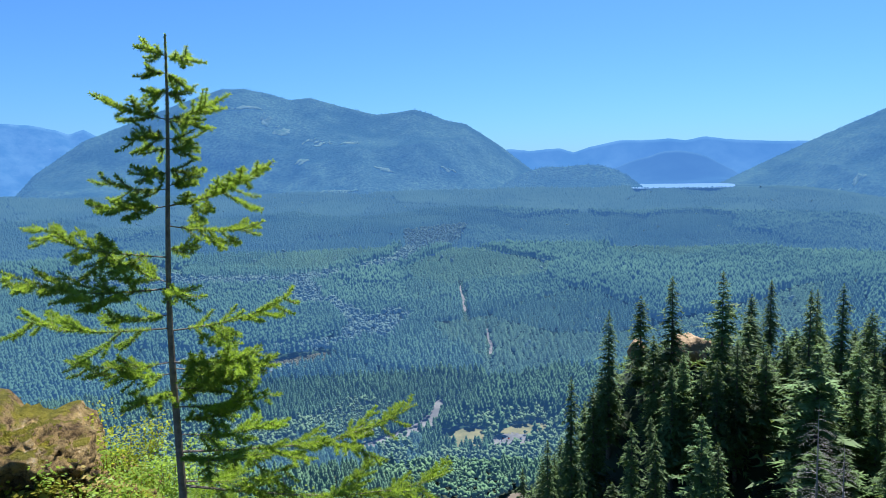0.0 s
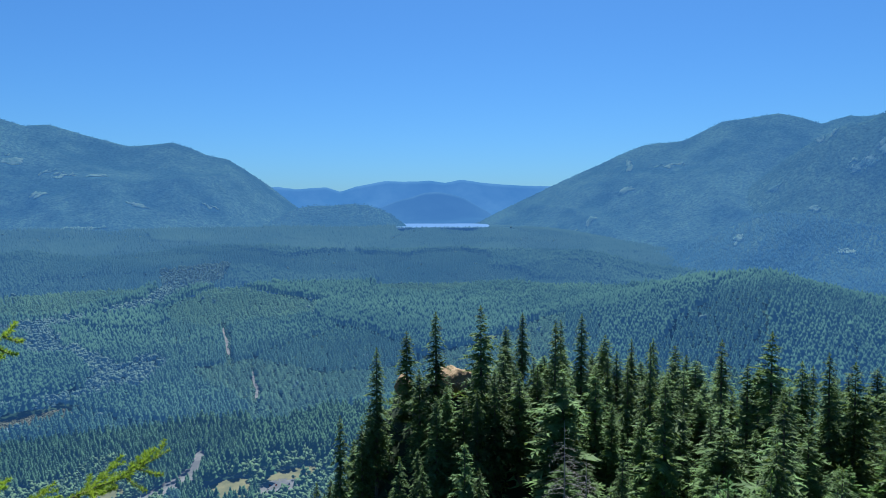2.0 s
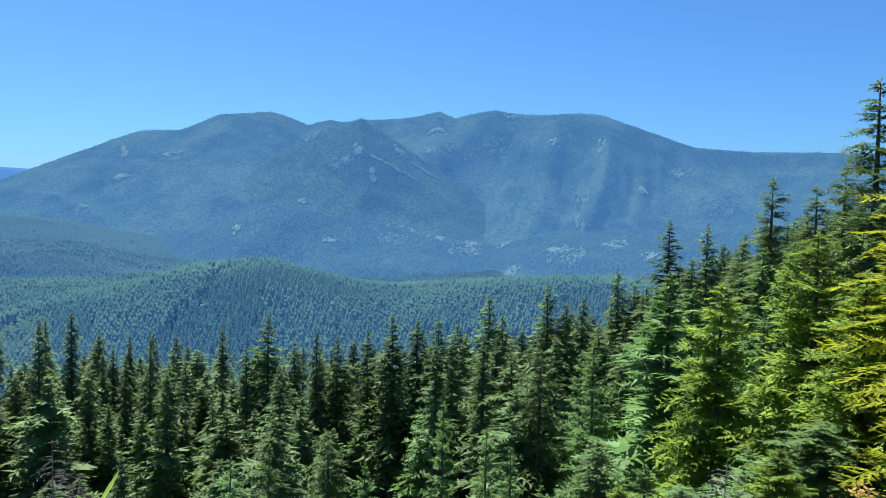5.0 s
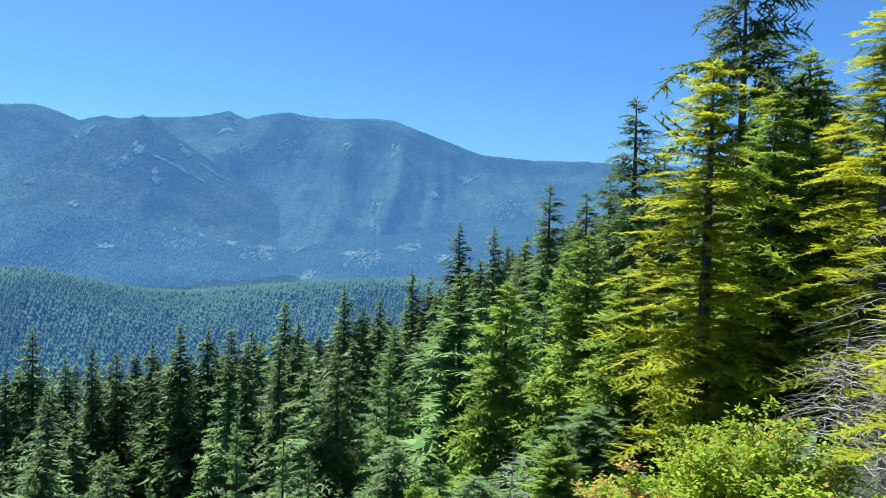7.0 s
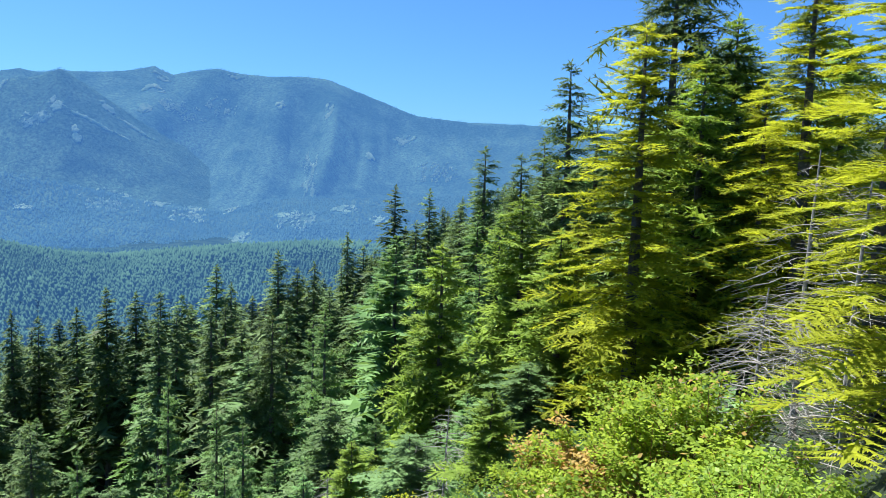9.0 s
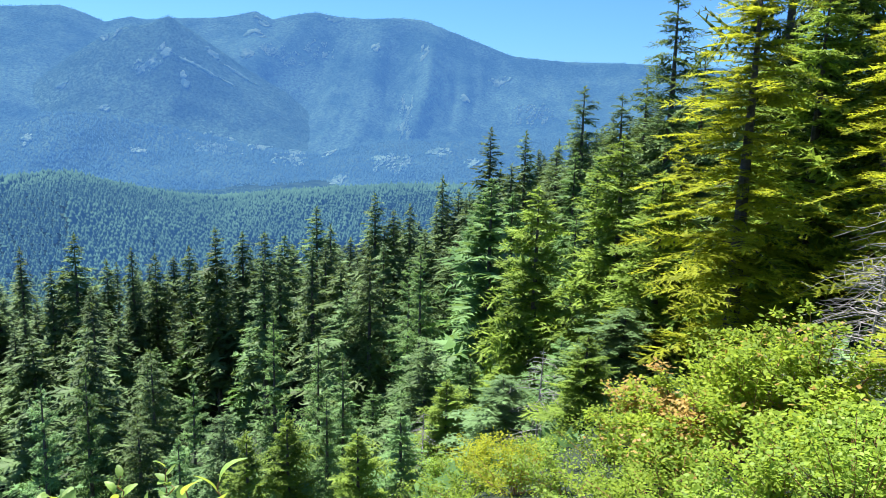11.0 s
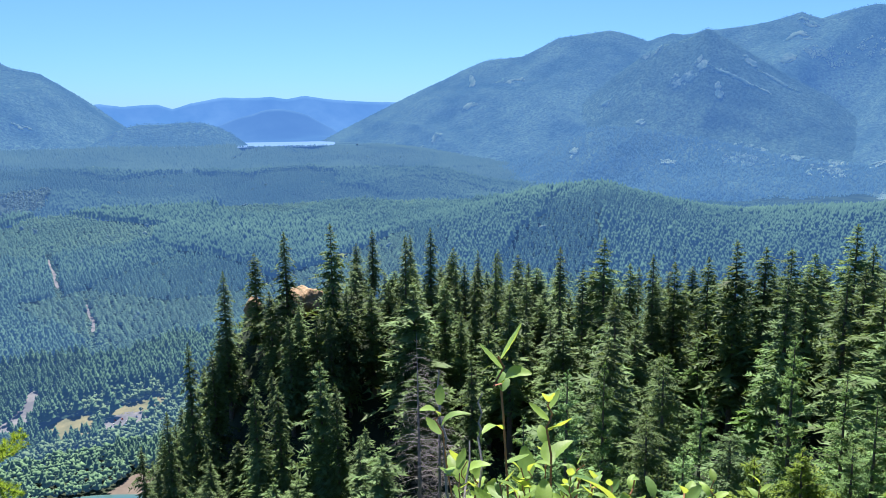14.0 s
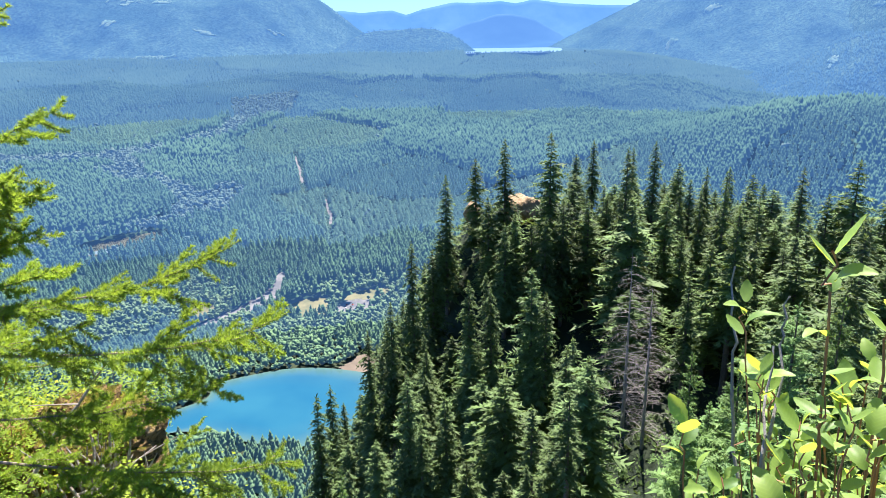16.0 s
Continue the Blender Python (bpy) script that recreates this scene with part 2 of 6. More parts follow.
# haze colour that the lakeside, valley and mountain materials emit
HAZE_BLUE = (0.086, 0.262, 0.65)
MAT = {
    "fir": foliage("fir_needles", (0.006, 0.014, 0.005), (0.158, 0.247, 0.075), (0.36, 0.48, 0.09), 0.18, 0.12, sheen=0.10, hue=0.4),
    "spire": foliage("spruce_needles", (0.006, 0.013, 0.006), (0.128, 0.200, 0.067), (0.30, 0.42, 0.08), 0.18, 0.12, sheen=0.10, hue=0.15),
    "young": foliage("young_fir_needles", (0.016, 0.044, 0.014), (0.207, 0.345, 0.098), (0.32, 0.50, 0.10), 0.30, 0.2, sheen=0.12, hue=0.5),
    # sunlit tone is put into the yellow and lime needle colours
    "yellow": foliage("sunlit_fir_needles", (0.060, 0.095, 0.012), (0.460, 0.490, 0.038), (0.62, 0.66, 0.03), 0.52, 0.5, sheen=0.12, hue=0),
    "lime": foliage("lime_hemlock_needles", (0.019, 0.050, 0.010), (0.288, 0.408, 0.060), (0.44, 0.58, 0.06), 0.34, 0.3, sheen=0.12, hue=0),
    "needle": foliage("fresh_needles", (0.016, 0.050, 0.014), (0.290, 0.420, 0.050), (0.50, 0.68, 0.06), 0.44, 4.0, 0.5, sheen=0.2, hue=0),
    "shrub": foliage("shrub_leaves", (0.050, 0.110, 0.014), (0.260, 0.350, 0.040), (0.50, 0.62, 0.05), 0.42, 0.6, 0.65, sheen=0.12, hue=0),
    "maple": foliage("vine_maple_leaves", (0.050, 0.115, 0.014), (0.330, 0.420, 0.040), (0.54, 0.66, 0.05), 0.45, 1.2, 0.6, sheen=0.15, hue=0),
    "orange": foliage("turning_leaves", (0.260, 0.150, 0.040), (0.460, 0.320, 0.090), (0.70, 0.46, 0.10), 0.45, 0.8, hue=0),
    "dry": foliage("dry_grass_blades", (0.090, 0.075, 0.026), (0.360, 0.290, 0.100), (0.40, 0.34, 0.10), 0.3, 2.0, 0.8, sheen=0.05, hue=0),
    "moss": foliage("yellow_moss", (0.085, 0.095, 0.014), (0.270, 0.250, 0.034), (0.34, 0.36, 0.04), 0.3, 3.0, 0.8, sheen=0.05, hue=0),
    "alder": foliage("alder_leaf", (0.070, 0.170, 0.065), (0.300, 0.400, 0.060), (0.58, 0.66, 0.05), 0.46, 9.0, 0.5, False, 0.28, hue=0.9),
    # forests below: the last number is the strength of emitted haze
    "valley": foliage("valley_conifers", (0.020, 0.048, 0.028), (0.078, 0.140, 0.070), (0.0, 0.0, 0.0), 0.0, 0.004, sheen=0.0, hazed=0.070),
    "lakeside": foliage("lakeside_conifers", (0.034, 0.074, 0.042), (0.112, 0.190, 0.094), (0.24, 0.40, 0.18), 0.35, 0.014, sheen=0.0, hazed=0.028),
    "lakeleaf": foliage("lakeside_broadleaf", (0.064, 0.120, 0.060), (0.124, 0.204, 0.092), (0.22, 0.38, 0.15), 0.45, 0.03, sheen=0.0, hazed=0.032),
    "middle": foliage("middle_conifers", (0.014, 0.035, 0.023), (0.052, 0.100, 0.056), (0.0, 0.0, 0.0), 0.0, 0.004, sheen=0.0, hazed=0.116),
    "plain": foliage("plain_conifers", (0.013, 0.030, 0.020), (0.034, 0.063, 0.037), (0.0, 0.0, 0.0), 0.0, 0.004, sheen=0.0, hazed=0.165),
    "plain_end": foliage("far_plain_conifers", (0.011, 0.025, 0.016), (0.026, 0.046, 0.026), (0.0, 0.0, 0.0), 0.0, 0.004, sheen=0.0, hazed=0.192),
    "plantation": foliage("young_plantation", (0.026, 0.056, 0.034), (0.068, 0.118, 0.062), (0.0, 0.0, 0.0), 0.0, 0.004, sheen=0.0, hazed=0.105),
    "broadleaf": foliage("valley_broadleaf", (0.041, 0.067, 0.045), (0.088, 0.123, 0.078), (0.0, 0.0, 0.0), 0.0, 0.02, sheen=0.0, hazed=0.135),
    "grove": foliage("meadow_broadleaf", (0.060, 0.104, 0.056), (0.108, 0.162, 0.080), (0.0, 0.0, 0.0), 0.0, 0.02, sheen=0.0, hazed=0.070),
    "mountainside": foliage("mountain_conifers", (0.008, 0.021, 0.016), (0.029, 0.055, 0.036), (0.0, 0.0, 0.0), 0.0, 0.003, sheen=0.0, hazed=0.236),
    "bark": surface("bark", [(0.3, (0.055, 0.045, 0.038)), (0.7, (0.16, 0.135, 0.115))], 6.0, 0.9, 14.0, 0.8, 0.03),
    "deadwood": surface("weathered_wood", [(0.3, (0.15, 0.142, 0.135)), (0.7, (0.33, 0.315, 0.295))], 8.0, 0.85, 20.0, 0.5, 0.01),
    "splinter": surface("splintered_wood", [(0.3, (0.16, 0.125, 0.10)), (0.7, (0.46, 0.42, 0.38))], 25.0, 0.85, 60.0, 0.6, 0.006),
    "twig": surface("red_twig", [(0.3, (0.22, 0.10, 0.05)), (0.7, (0.36, 0.18, 0.09))], 30.0, 0.6),
    "limb": surface("grey_brown_limb", [(0.3, (0.12, 0.095, 0.075)), (0.7, (0.28, 0.235, 0.19))], 30.0, 0.8, 60.0, 0.4, 0.003),
    "stem": surface("grey_stem", [(0.3, (0.14, 0.12, 0.105)), (0.7, (0.30, 0.265, 0.235))], 40.0, 0.7, 90.0, 0.4, 0.002),
    "rock": mossy_rock("mossy_rock"),
    "outcrop": surface("outcrop_rock", [(0.3, (0.19, 0.130, 0.072)), (0.7, (0.38, 0.275, 0.165))], 0.35, 0.9, 1.2, 0.9, 0.4),
    "ground": surface("forest_floor", [(0.3, (0.010, 0.019, 0.011)), (0.7, (0.028, 0.042, 0.020))], 0.05, 0.95, 0.6, 0.6, 0.3, "World"),
    # floors, meadows, reeds and gravel emit haze blue as well
    "floor": hazed_surface("valley_floor", (0.010, 0.022, 0.014), (0.030, 0.050, 0.028), HAZE_BLUE, 0.082, 0.02),
    "far_floor": hazed_surface("plain_floor", (0.006, 0.014, 0.010), (0.017, 0.030, 0.019), HAZE_BLUE, 0.160, 0.02),
    "field": hazed_surface("dry_grass", (0.088, 0.092, 0.050), (0.145, 0.136, 0.072), HAZE_BLUE, 0.06, 0.03),
    "reed": hazed_surface("reed_bed", (0.048, 0.058, 0.040), (0.092, 0.092, 0.060), HAZE_BLUE, 0.07, 0.04),
    "gravel": hazed_surface("gravel", (0.078, 0.080, 0.080), (0.135, 0.132, 0.124), HAZE_BLUE, 0.07, 0.05),
    "sand": surface("beach_sand", [(0.3, (0.08, 0.066, 0.052)), (0.7, (0.125, 0.102, 0.080))], 0.05, 0.95, space="World"),
    # the spur emits less haze than the mountain behind it
    "spurside": foliage("spur_mountain_conifers", (0.007, 0.019, 0.014), (0.028, 0.054, 0.035), (0.0, 0.0, 0.0), 0.0, 0.003, sheen=0.0, hazed=0.208),
    "spur": hazed_surface("spur_mountain_forest", (0.012, 0.026, 0.017), (0.031, 0.056, 0.036), HAZE_BLUE, 0.205, 0.0035, None, 0.075),
    "mountain": hazed_surface("mountain_forest", (0.012, 0.026, 0.017), (0.031, 0.056, 0.036), HAZE_BLUE, 0.230, 0.0035, None, 0.075),
    "foothill": hazed_surface("foothill_forest", (0.013, 0.027, 0.019), (0.030, 0.053, 0.036), HAZE_BLUE, 0.205, 0.0045, None, 0.10),
    "clearing": hazed_surface("mountain_clearing", (0.050, 0.084, 0.048), (0.100, 0.136, 0.078), HAZE_BLUE, 0.230, 0.02),
    # far ranges: haze put in as a stronger blue glow
    "range": hazed_surface("far_range", (0.012, 0.030, 0.036), (0.030, 0.055, 0.062), (0.10, 0.30, 0.74), 0.33, 0.003),
    "snowy": hazed_surface("snowy_range", (0.012, 0.030, 0.036), (0.030, 0.055, 0.062), (0.10, 0.30, 0.74), 0.33, 0.012, (0.20, 0.19, 0.19)),
    "hill": hazed_surface("far_hill", (0.008, 0.020, 0.024), (0.018, 0.034, 0.038), (0.10, 0.28, 0.66), 0.345, 0.004),
}


def veined(m, scale):
    """Side veins that curve up from the midrib of a leaf along its y axis."""
    nodes, links = m.node_tree.nodes, m.node_tree.links
    bsdf = nodes["Principled BSDF"]
    xyz = nodes.new("ShaderNodeSeparateXYZ")
    links.new(nodes.new("ShaderNodeTexCoord").outputs["Object"], xyz.inputs[0])
    side = nodes.new("ShaderNodeMath")
    side.operation = "ABSOLUTE"
    links.new(xyz.outputs[0], side.inputs[0])
    run = nodes.new("ShaderNodeMath")
    run.operation = "MULTIPLY_ADD"
    links.new(side.outputs[0], run.inputs[0])
    run.inputs[1].default_value = -0.8
    links.new(xyz.outputs[1], run.inputs[2])
    wave = nodes.new("ShaderNodeMath")
    wave.operation = "PINGPONG"
    links.new(run.outputs[0], wave.inputs[0])
    wave.inputs[1].default_value = scale
    old = bsdf.inputs["Base Color"].links[0].from_socket
    pale = ramp(nodes, links, wave.outputs[0], [(0.0, (1.3, 1.22, 1.25)), (scale * 0.25, (1.06, 1.05, 1.05)), (scale, (1.0, 1.0, 1.0))])
    links.new(mixed(nodes, links, 1.0, old, pale, "MULTIPLY"), bsdf.inputs["Base Color"])


veined(MAT["alder"], 0.05)


def water(name, deep, shallow, scale, rough, gloss=0.5, shore=None):
    m, nodes, links, bsdf = material(name)
    links.new(ramp(nodes, links, noise_node(nodes, links, 0.01, 3.0, 0.5, "World"), [(0.35, deep), (0.75, shallow)]), bsdf.inputs["Base Color"])
    if shore:  # shallow water over the bed along the shore
        deep_water = bsdf.inputs["Base Color"].links[0].from_socket
        at = nodes.new("ShaderNodeAttribute")
        at.attribute_name = "depth"
        wash = nodes.new("ShaderNodeMath")
        wash.operation = "POWER"
        links.new(at.outputs["Fac"], wash.inputs[0])
        wash.inputs[1].default_value = 0.6
        links.new(mixed(nodes, links, wash.outputs[0], shore, deep_water), bsdf.inputs["Base Color"])
    bsdf.inputs["Roughness"].default_value, bsdf.inputs["IOR"].default_value = rough, 1.33
    bsdf.inputs["Specular IOR Level"].default_value = gloss
    bump(nodes, links, noise_node(nodes, links, scale, 4.0, 0.6, "World"), 0.15, 0.3, bsdf)
    return m


MAT["lake"] = water("lake_water", (0.004, 0.058, 0.112), (0.014, 0.088, 0.130), 0.4, 0.10, shore=(0.060, 0.110, 0.090))
MAT["pond"] = water("pond_water", (0.06, 0.11, 0.15), (0.08, 0.13, 0.16), 0.2, 0.35)
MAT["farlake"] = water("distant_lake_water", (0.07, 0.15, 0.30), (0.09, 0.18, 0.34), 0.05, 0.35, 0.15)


# ---- building helpers ----
def mesh_object(name, verts, faces, mat, parent=None, label="", smooth=False):
    """One mesh object from arrays of corners and of triangles (or quads)."""
    verts, faces = np.asarray(verts, np.float32).reshape(-1, 3), np.asarray(faces, np.int32)
    me = bpy.data.meshes.new(name)
    k = faces.shape[1]
    me.vertices.add(len(verts))
    me.vertices.foreach_set("co", verts.ravel())
    me.loops.add(faces.size)
    me.loops.foreach_set("vertex_index", faces.ravel())
    me.polygons.add(len(faces))
    me.polygons.foreach_set("loop_start", np.arange(0, faces.size, k, dtype=np.int32))
    me.polygons.foreach_set("use_smooth", np.full(len(faces), smooth))
    me.update(calc_edges=True)
    me.materials.append(mat)
    ob = new(name, me)
    ob.parent = parent
    if label:
        ob["label"] = label
    return ob


class Soup:
    """Collects corners and triangles of one mesh."""

    def __init__(self):
        self.v, self.f, self.n = [], [], 0

    def add(self, verts, faces):
        verts = np.asarray(verts, float).reshape(-1, 3)
        self.v.append(verts)
        self.f.append(np.asarray(faces, int) + self.n)
        self.n += len(verts)

    def kites(self, base, tip, side, width, middle=0.45):
        """Pointed flat sprays from base to tip (n x 3), as wide as width along side."""
        base, tip, side = (np.asarray(a, float).reshape(-1, 3) for a in (base, tip, side))
        w = np.asarray(width, float).reshape(-1, 1)
        mid = base + (tip - base) * middle
        n = len(base)
        v = np.stack([base, mid - side * w / 2, tip, mid + side * w / 2], 1).reshape(-1, 3)
        i = np.arange(n)[:, None] * 4
        self.add(v, np.concatenate([i + [[0, 1, 2]], i + [[0, 2, 3]]]))

    def blades(self, base, tip, side, width):
        """Pointed sprays as single triangles, widest where they leave the twig."""
        base, tip, side = (np.asarray(a, float).reshape(-1, 3) for a in (base, tip, side))
        w = np.asarray(width, float).reshape(-1, 1)
        v = np.stack([base - side * w / 2, base + side * w / 2, tip], 1).reshape(-1, 3)
        self.add(v, np.arange(len(v)).reshape(-1, 3))

    def tube(self, points, radii, sides=6):
        p, r = np.asarray(points, float), np.asarray(radii, float)
        d = np.gradient(p, axis=0)
        d /= np.linalg.norm(d, axis=1, keepdims=True) + 1e-9
        a = np.cross(d, [0.31, 0.17, 0.93])
        weak = np.linalg.norm(a, axis=1) < 0.2
        a[weak] = np.cross(d[weak], [1.0, 0.2, 0.0])
        a /= np.linalg.norm(a, axis=1, keepdims=True)
        b = np.cross(d, a)
        t = np.linspace(0, 2 * np.pi, sides, endpoint=False)
        ring = p[:, None] + r[:, None, None] * (a[:, None] * np.cos(t)[None, :, None] + b[:, None] * np.sin(t)[None, :, None])
        f = []
        for i in range(len(p) - 1):
            for j in range(sides):
                q = [i * sides + j, i * sides + (j + 1) % sides, (i + 1) * sides + (j + 1) % sides, (i + 1) * sides + j]
                f += [[q[0], q[1], q[2]], [q[0], q[2], q[3]]]
        self.add(ring.reshape(-1, 3), f)

    def build(self, name, mat, parent=None, label="", smooth=False):
        return mesh_object(name, np.concatenate(self.v), np.concatenate(self.f), mat, parent, label, smooth)


def unit(v):
    return v / (np.linalg.norm(v, axis=-1, keepdims=True) + 1e-9)


def polar(turn, r):
    a = np.radians(turn)
    return -np.sin(a) * r, np.cos(a) * r


def aim(turn, up, r):
    """World place seen from the viewpoint at a heading and a height angle, r metres off over the ground."""
    x, y = polar(turn, r)
    return np.array([x, y, EYE + r * math.tan(radians(up))])


# smooth lattice noise for the terrain
_LAT = np.random.RandomState(7).rand(256, 256)


def lattice(x, y):
    xi, yi = np.floor(x).astype(int), np.floor(y).astype(int)
    fx, fy = x - xi, y - yi
    fx, fy = fx * fx * (3 - 2 * fx), fy * fy * (3 - 2 * fy)
    a, b = _LAT[xi % 256, yi % 256], _LAT[(xi + 1) % 256, yi % 256]
    c, d = _LAT[xi % 256, (yi + 1) % 256], _LAT[(xi + 1) % 256, (yi + 1) % 256]
    return (a * (1 - fx) + b * fx) * (1 - fy) + (c * (1 - fx) + d * fx) * fy


def fractal(x, y, octaves=4):
    s, amp, tot = 0.0, 1.0, 0.0
    for k in range(octaves):
        s, tot = s + amp * (lattice(x * 2**k + 17 * k, y * 2**k + 31 * k) - 0.5), tot + amp
        amp *= 0.5
    return s / tot * 2


# ---- the ground: heights below the eye on rays from the viewpoint ----
RINGS = [0, 4, 10, 25, 50, 80, 110, 140, 180, 260, 400, 520, 800]
HILLSIDE = [
    (-180, [-1.7, -1.2, 0, 4, 12, 22, 32, 40, 52, 70, 90, 95, 100]),
    (-120, [-1.7, -1.8, -2, -1, 3, 9, 15, 22, 30, 40, 40, 20, -60]),
    (-100, [-1.7, -2.8, -4.6, -6, -5, -1, 2, 4, 0, -40, -150, -250, -345]),
    (-86, [-1.7, -3.1, -5.8, -9, -11, -11, -13, -20, -45, -120, -240, -320, -350]),
    (-75, [-1.7, -3.0, -6.0, -12, -18, -21, -24, -34, -65, -150, -270, -340, -350]),
]
ROCK_SPUR = [
    (-60, [-1.7, -3.2, -7.5, -17, -28, -33, -35, -40, -70, -160, -290, -350, -350]),
    (-45, [-1.7, -3.4, -8.5, -20, -36, -43, -42, -42, -62, -160, -300, -350, -350]),
    (-30, [-1.7, -3.6, -10, -24, -44, -54, -48, -40, -56, -160, -310, -350, -350]),
    (-20, [-1.7, -3.6, -11, -28, -50, -62, -54, -28.5, -50, -180, -320, -350, -350]),
    (-15, [-1.7, -3.6, -12, -32, -56, -67, -60, -34, -62, -220, -330, -350, -350]),
]
CLIFF = [
    (-10, [-1.7, -3.6, -13, -38, -62, -70, -64, -62, -98, -250, -340, -350, -350]),
    (-4, [-1.7, -3.6, -14, -44, -70, -84, -87, -96, -160, -280, -345, -350, -350]),
    (4, [-1.7, -3.4, -14, -46, -80, -110, -140, -175, -225, -300, -345, -350, -350]),
    (40, [-1.7, -2.9, -12, -42, -78, -110, -142, -180, -225, -300, -345, -350, -350]),
    (90, [-1.7, -1.9, -5, -20, -40, -60, -80, -105, -140, -190, -250, -290, -300]),
]
SLOPES = HILLSIDE + ROCK_SPUR + CLIFF + [(180, HILLSIDE[0][1])]
KNOLL = [(-180, -290), (-90, -148), (-75, -150), (-67, -152), (-61, -165), (-53, -200), (-47, -150), (-43, -120), (-38, -140), (-31, -205),
         (-24, -262), (-15, -275), (180, -275)]


def ground(x, y):
    x, y = np.asarray(x, float), np.asarray(y, float)
    r, turn = np.hypot(x, y), np.degrees(np.arctan2(-x, y))
    keys = np.array([s[0] for s in SLOPES])
    table = np.array([s[1] for s in SLOPES], float)
    i = np.clip(np.searchsorted(keys, turn, side="right") - 1, 0, len(keys) - 2)
    f = (turn - keys[i]) / (keys[i + 1] - keys[i])
    f = f * f * (3 - 2 * f)
    j = np.clip(np.searchsorted(RINGS, r, side="right") - 1, 0, len(RINGS) - 2)
    rr = np.array(RINGS, float)
    g = np.clip((r - rr[j]) / (rr[j + 1] - rr[j]), 0, 1)
    near = (table[i, j] * (1 - g) + table[i, j + 1] * g) * (1 - f) + (table[i + 1, j] * (1 - g) + table[i + 1, j + 1] * g) * f
    valley = np.interp(r, [0, 900, 1300, 2900, 3080, 6000], [-350, -350, -312, -94, -62, -62])
    low = np.interp(r, [0, 900, 1300, 2900, 3080, 6000], [-350, -350, -325, -172, -165, -165])
    k = np.clip((-22 - turn) / 18, 0, 1)
    valley = valley + (low - valley) * k * k * (3 - 2 * k)
    crest = np.interp(turn, [k[0] for k in KNOLL], [k[1] for k in KNOLL])
    base1500 = -285.0
    hill = np.maximum(crest - base1500, 0) * np.exp(-((r - 1500) / np.where(r < 1500, 330, 480)) ** 2)
    far = valley + hill
    far = far + 7 * fractal(x / 260, y / 260) * np.clip((r - 1000) / 500, 0, 1) * np.clip((3000 - r) / 300, 0, 1)
    rough = fractal(x / 9, y / 9) * np.clip(r / 120, 0, 1) * 2.2 * np.clip((450 - r) / 200, 0, 1)
    k = np.clip((r - 520) / 280, 0, 1)
    return EYE + (near + rough) * (1 - k) + far * k


def build_ground():
    turns = np.concatenate([np.arange(-180, -125, 5), np.arange(-125, 60, 1.0), np.arange(60, 180, 5)])
    rings = np.concatenate([[0.0], np.geomspace(1.0, 4950, 150)])
    t, r = np.meshgrid(turns, rings, indexing="ij")
    x, y = polar(t, r)
    z = ground(x, y)
    n, m = t.shape
    a = np.arange(n)[:, None] * m + np.arange(m - 1)[None]
    b = ((np.arange(n) + 1) % n)[:, None] * m + np.arange(m - 1)[None]
    ob = mesh_object("ground", np.stack([x, y, z], -1), np.stack([a, b, b + 1, a + 1], -1).reshape(-1, 4), MAT["ground"], smooth=True)
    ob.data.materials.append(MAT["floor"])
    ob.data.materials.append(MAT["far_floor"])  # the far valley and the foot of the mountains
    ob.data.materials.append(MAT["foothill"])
    # rings beyond 850 m take floors with haze put in as emission
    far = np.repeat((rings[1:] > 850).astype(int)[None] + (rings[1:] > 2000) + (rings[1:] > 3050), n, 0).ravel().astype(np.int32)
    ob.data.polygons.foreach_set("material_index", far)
    return tagged(ob, "forest floor and slopes falling from the ledge to the valley", "ground", kind="structure")


build_ground()


# ---- lake, far lake, fields, roads ----
def patch(name, outline, lift, mat, label, category, kind="structure", flat=None):
    """A thin sheet over the ground from an outline of (heading, metres) corners, rounded by noise."""
    pts = np.array([polar(t, r) for t, r in outline], float)
    n = len(pts)
    fine = []
    for i in range(n):
        p0, p1, p2, p3 = pts[i - 1], pts[i], pts[(i + 1) % n], pts[(i + 2) % n]
        for s in np.linspace(0, 1, 8, endpoint=False):
            fine.append(0.5 * (2 * p1 + (p2 - p0) * s + (2 * p0 - 5 * p1 + 4 * p2 - p3) * s**2 + (3 * p1 - p0 - 3 * p2 + p3) * s**3))
    fine = np.array(fine)
    mid = fine.mean(0)
    rings = [mid + (fine - mid) * k for k in (1.0, 0.75, 0.5, 0.25)]
    v = np.concatenate(rings + [mid[None]])
    z = np.full(len(v), EYE + flat) if flat is not None else ground(v[:, 0], v[:, 1]) + lift
    k = len(fine)
    f = []
    for a in range(3):
        for i in range(k):
            j = (i + 1) % k
            f += [[a * k + i, a * k + j, (a + 1) * k + j], [a * k + i, (a + 1) * k + j, (a + 1) * k + i]]
    f += [[3 * k + i, 3 * k + (i + 1) % k, 4 * k] for i in range(k)]
    f = np.array(f)[:, ::-1]
    w = np.column_stack([v, z])
    nrm = np.cross(w[f[0, 1]] - w[f[0, 0]], w[f[0, 2]] - w[f[0, 0]])
    if nrm[2] < 0:
        f = f[:, ::-1]
    return tagged(mesh_object(name, w, f, mat, smooth=True), label, category, kind=kind)


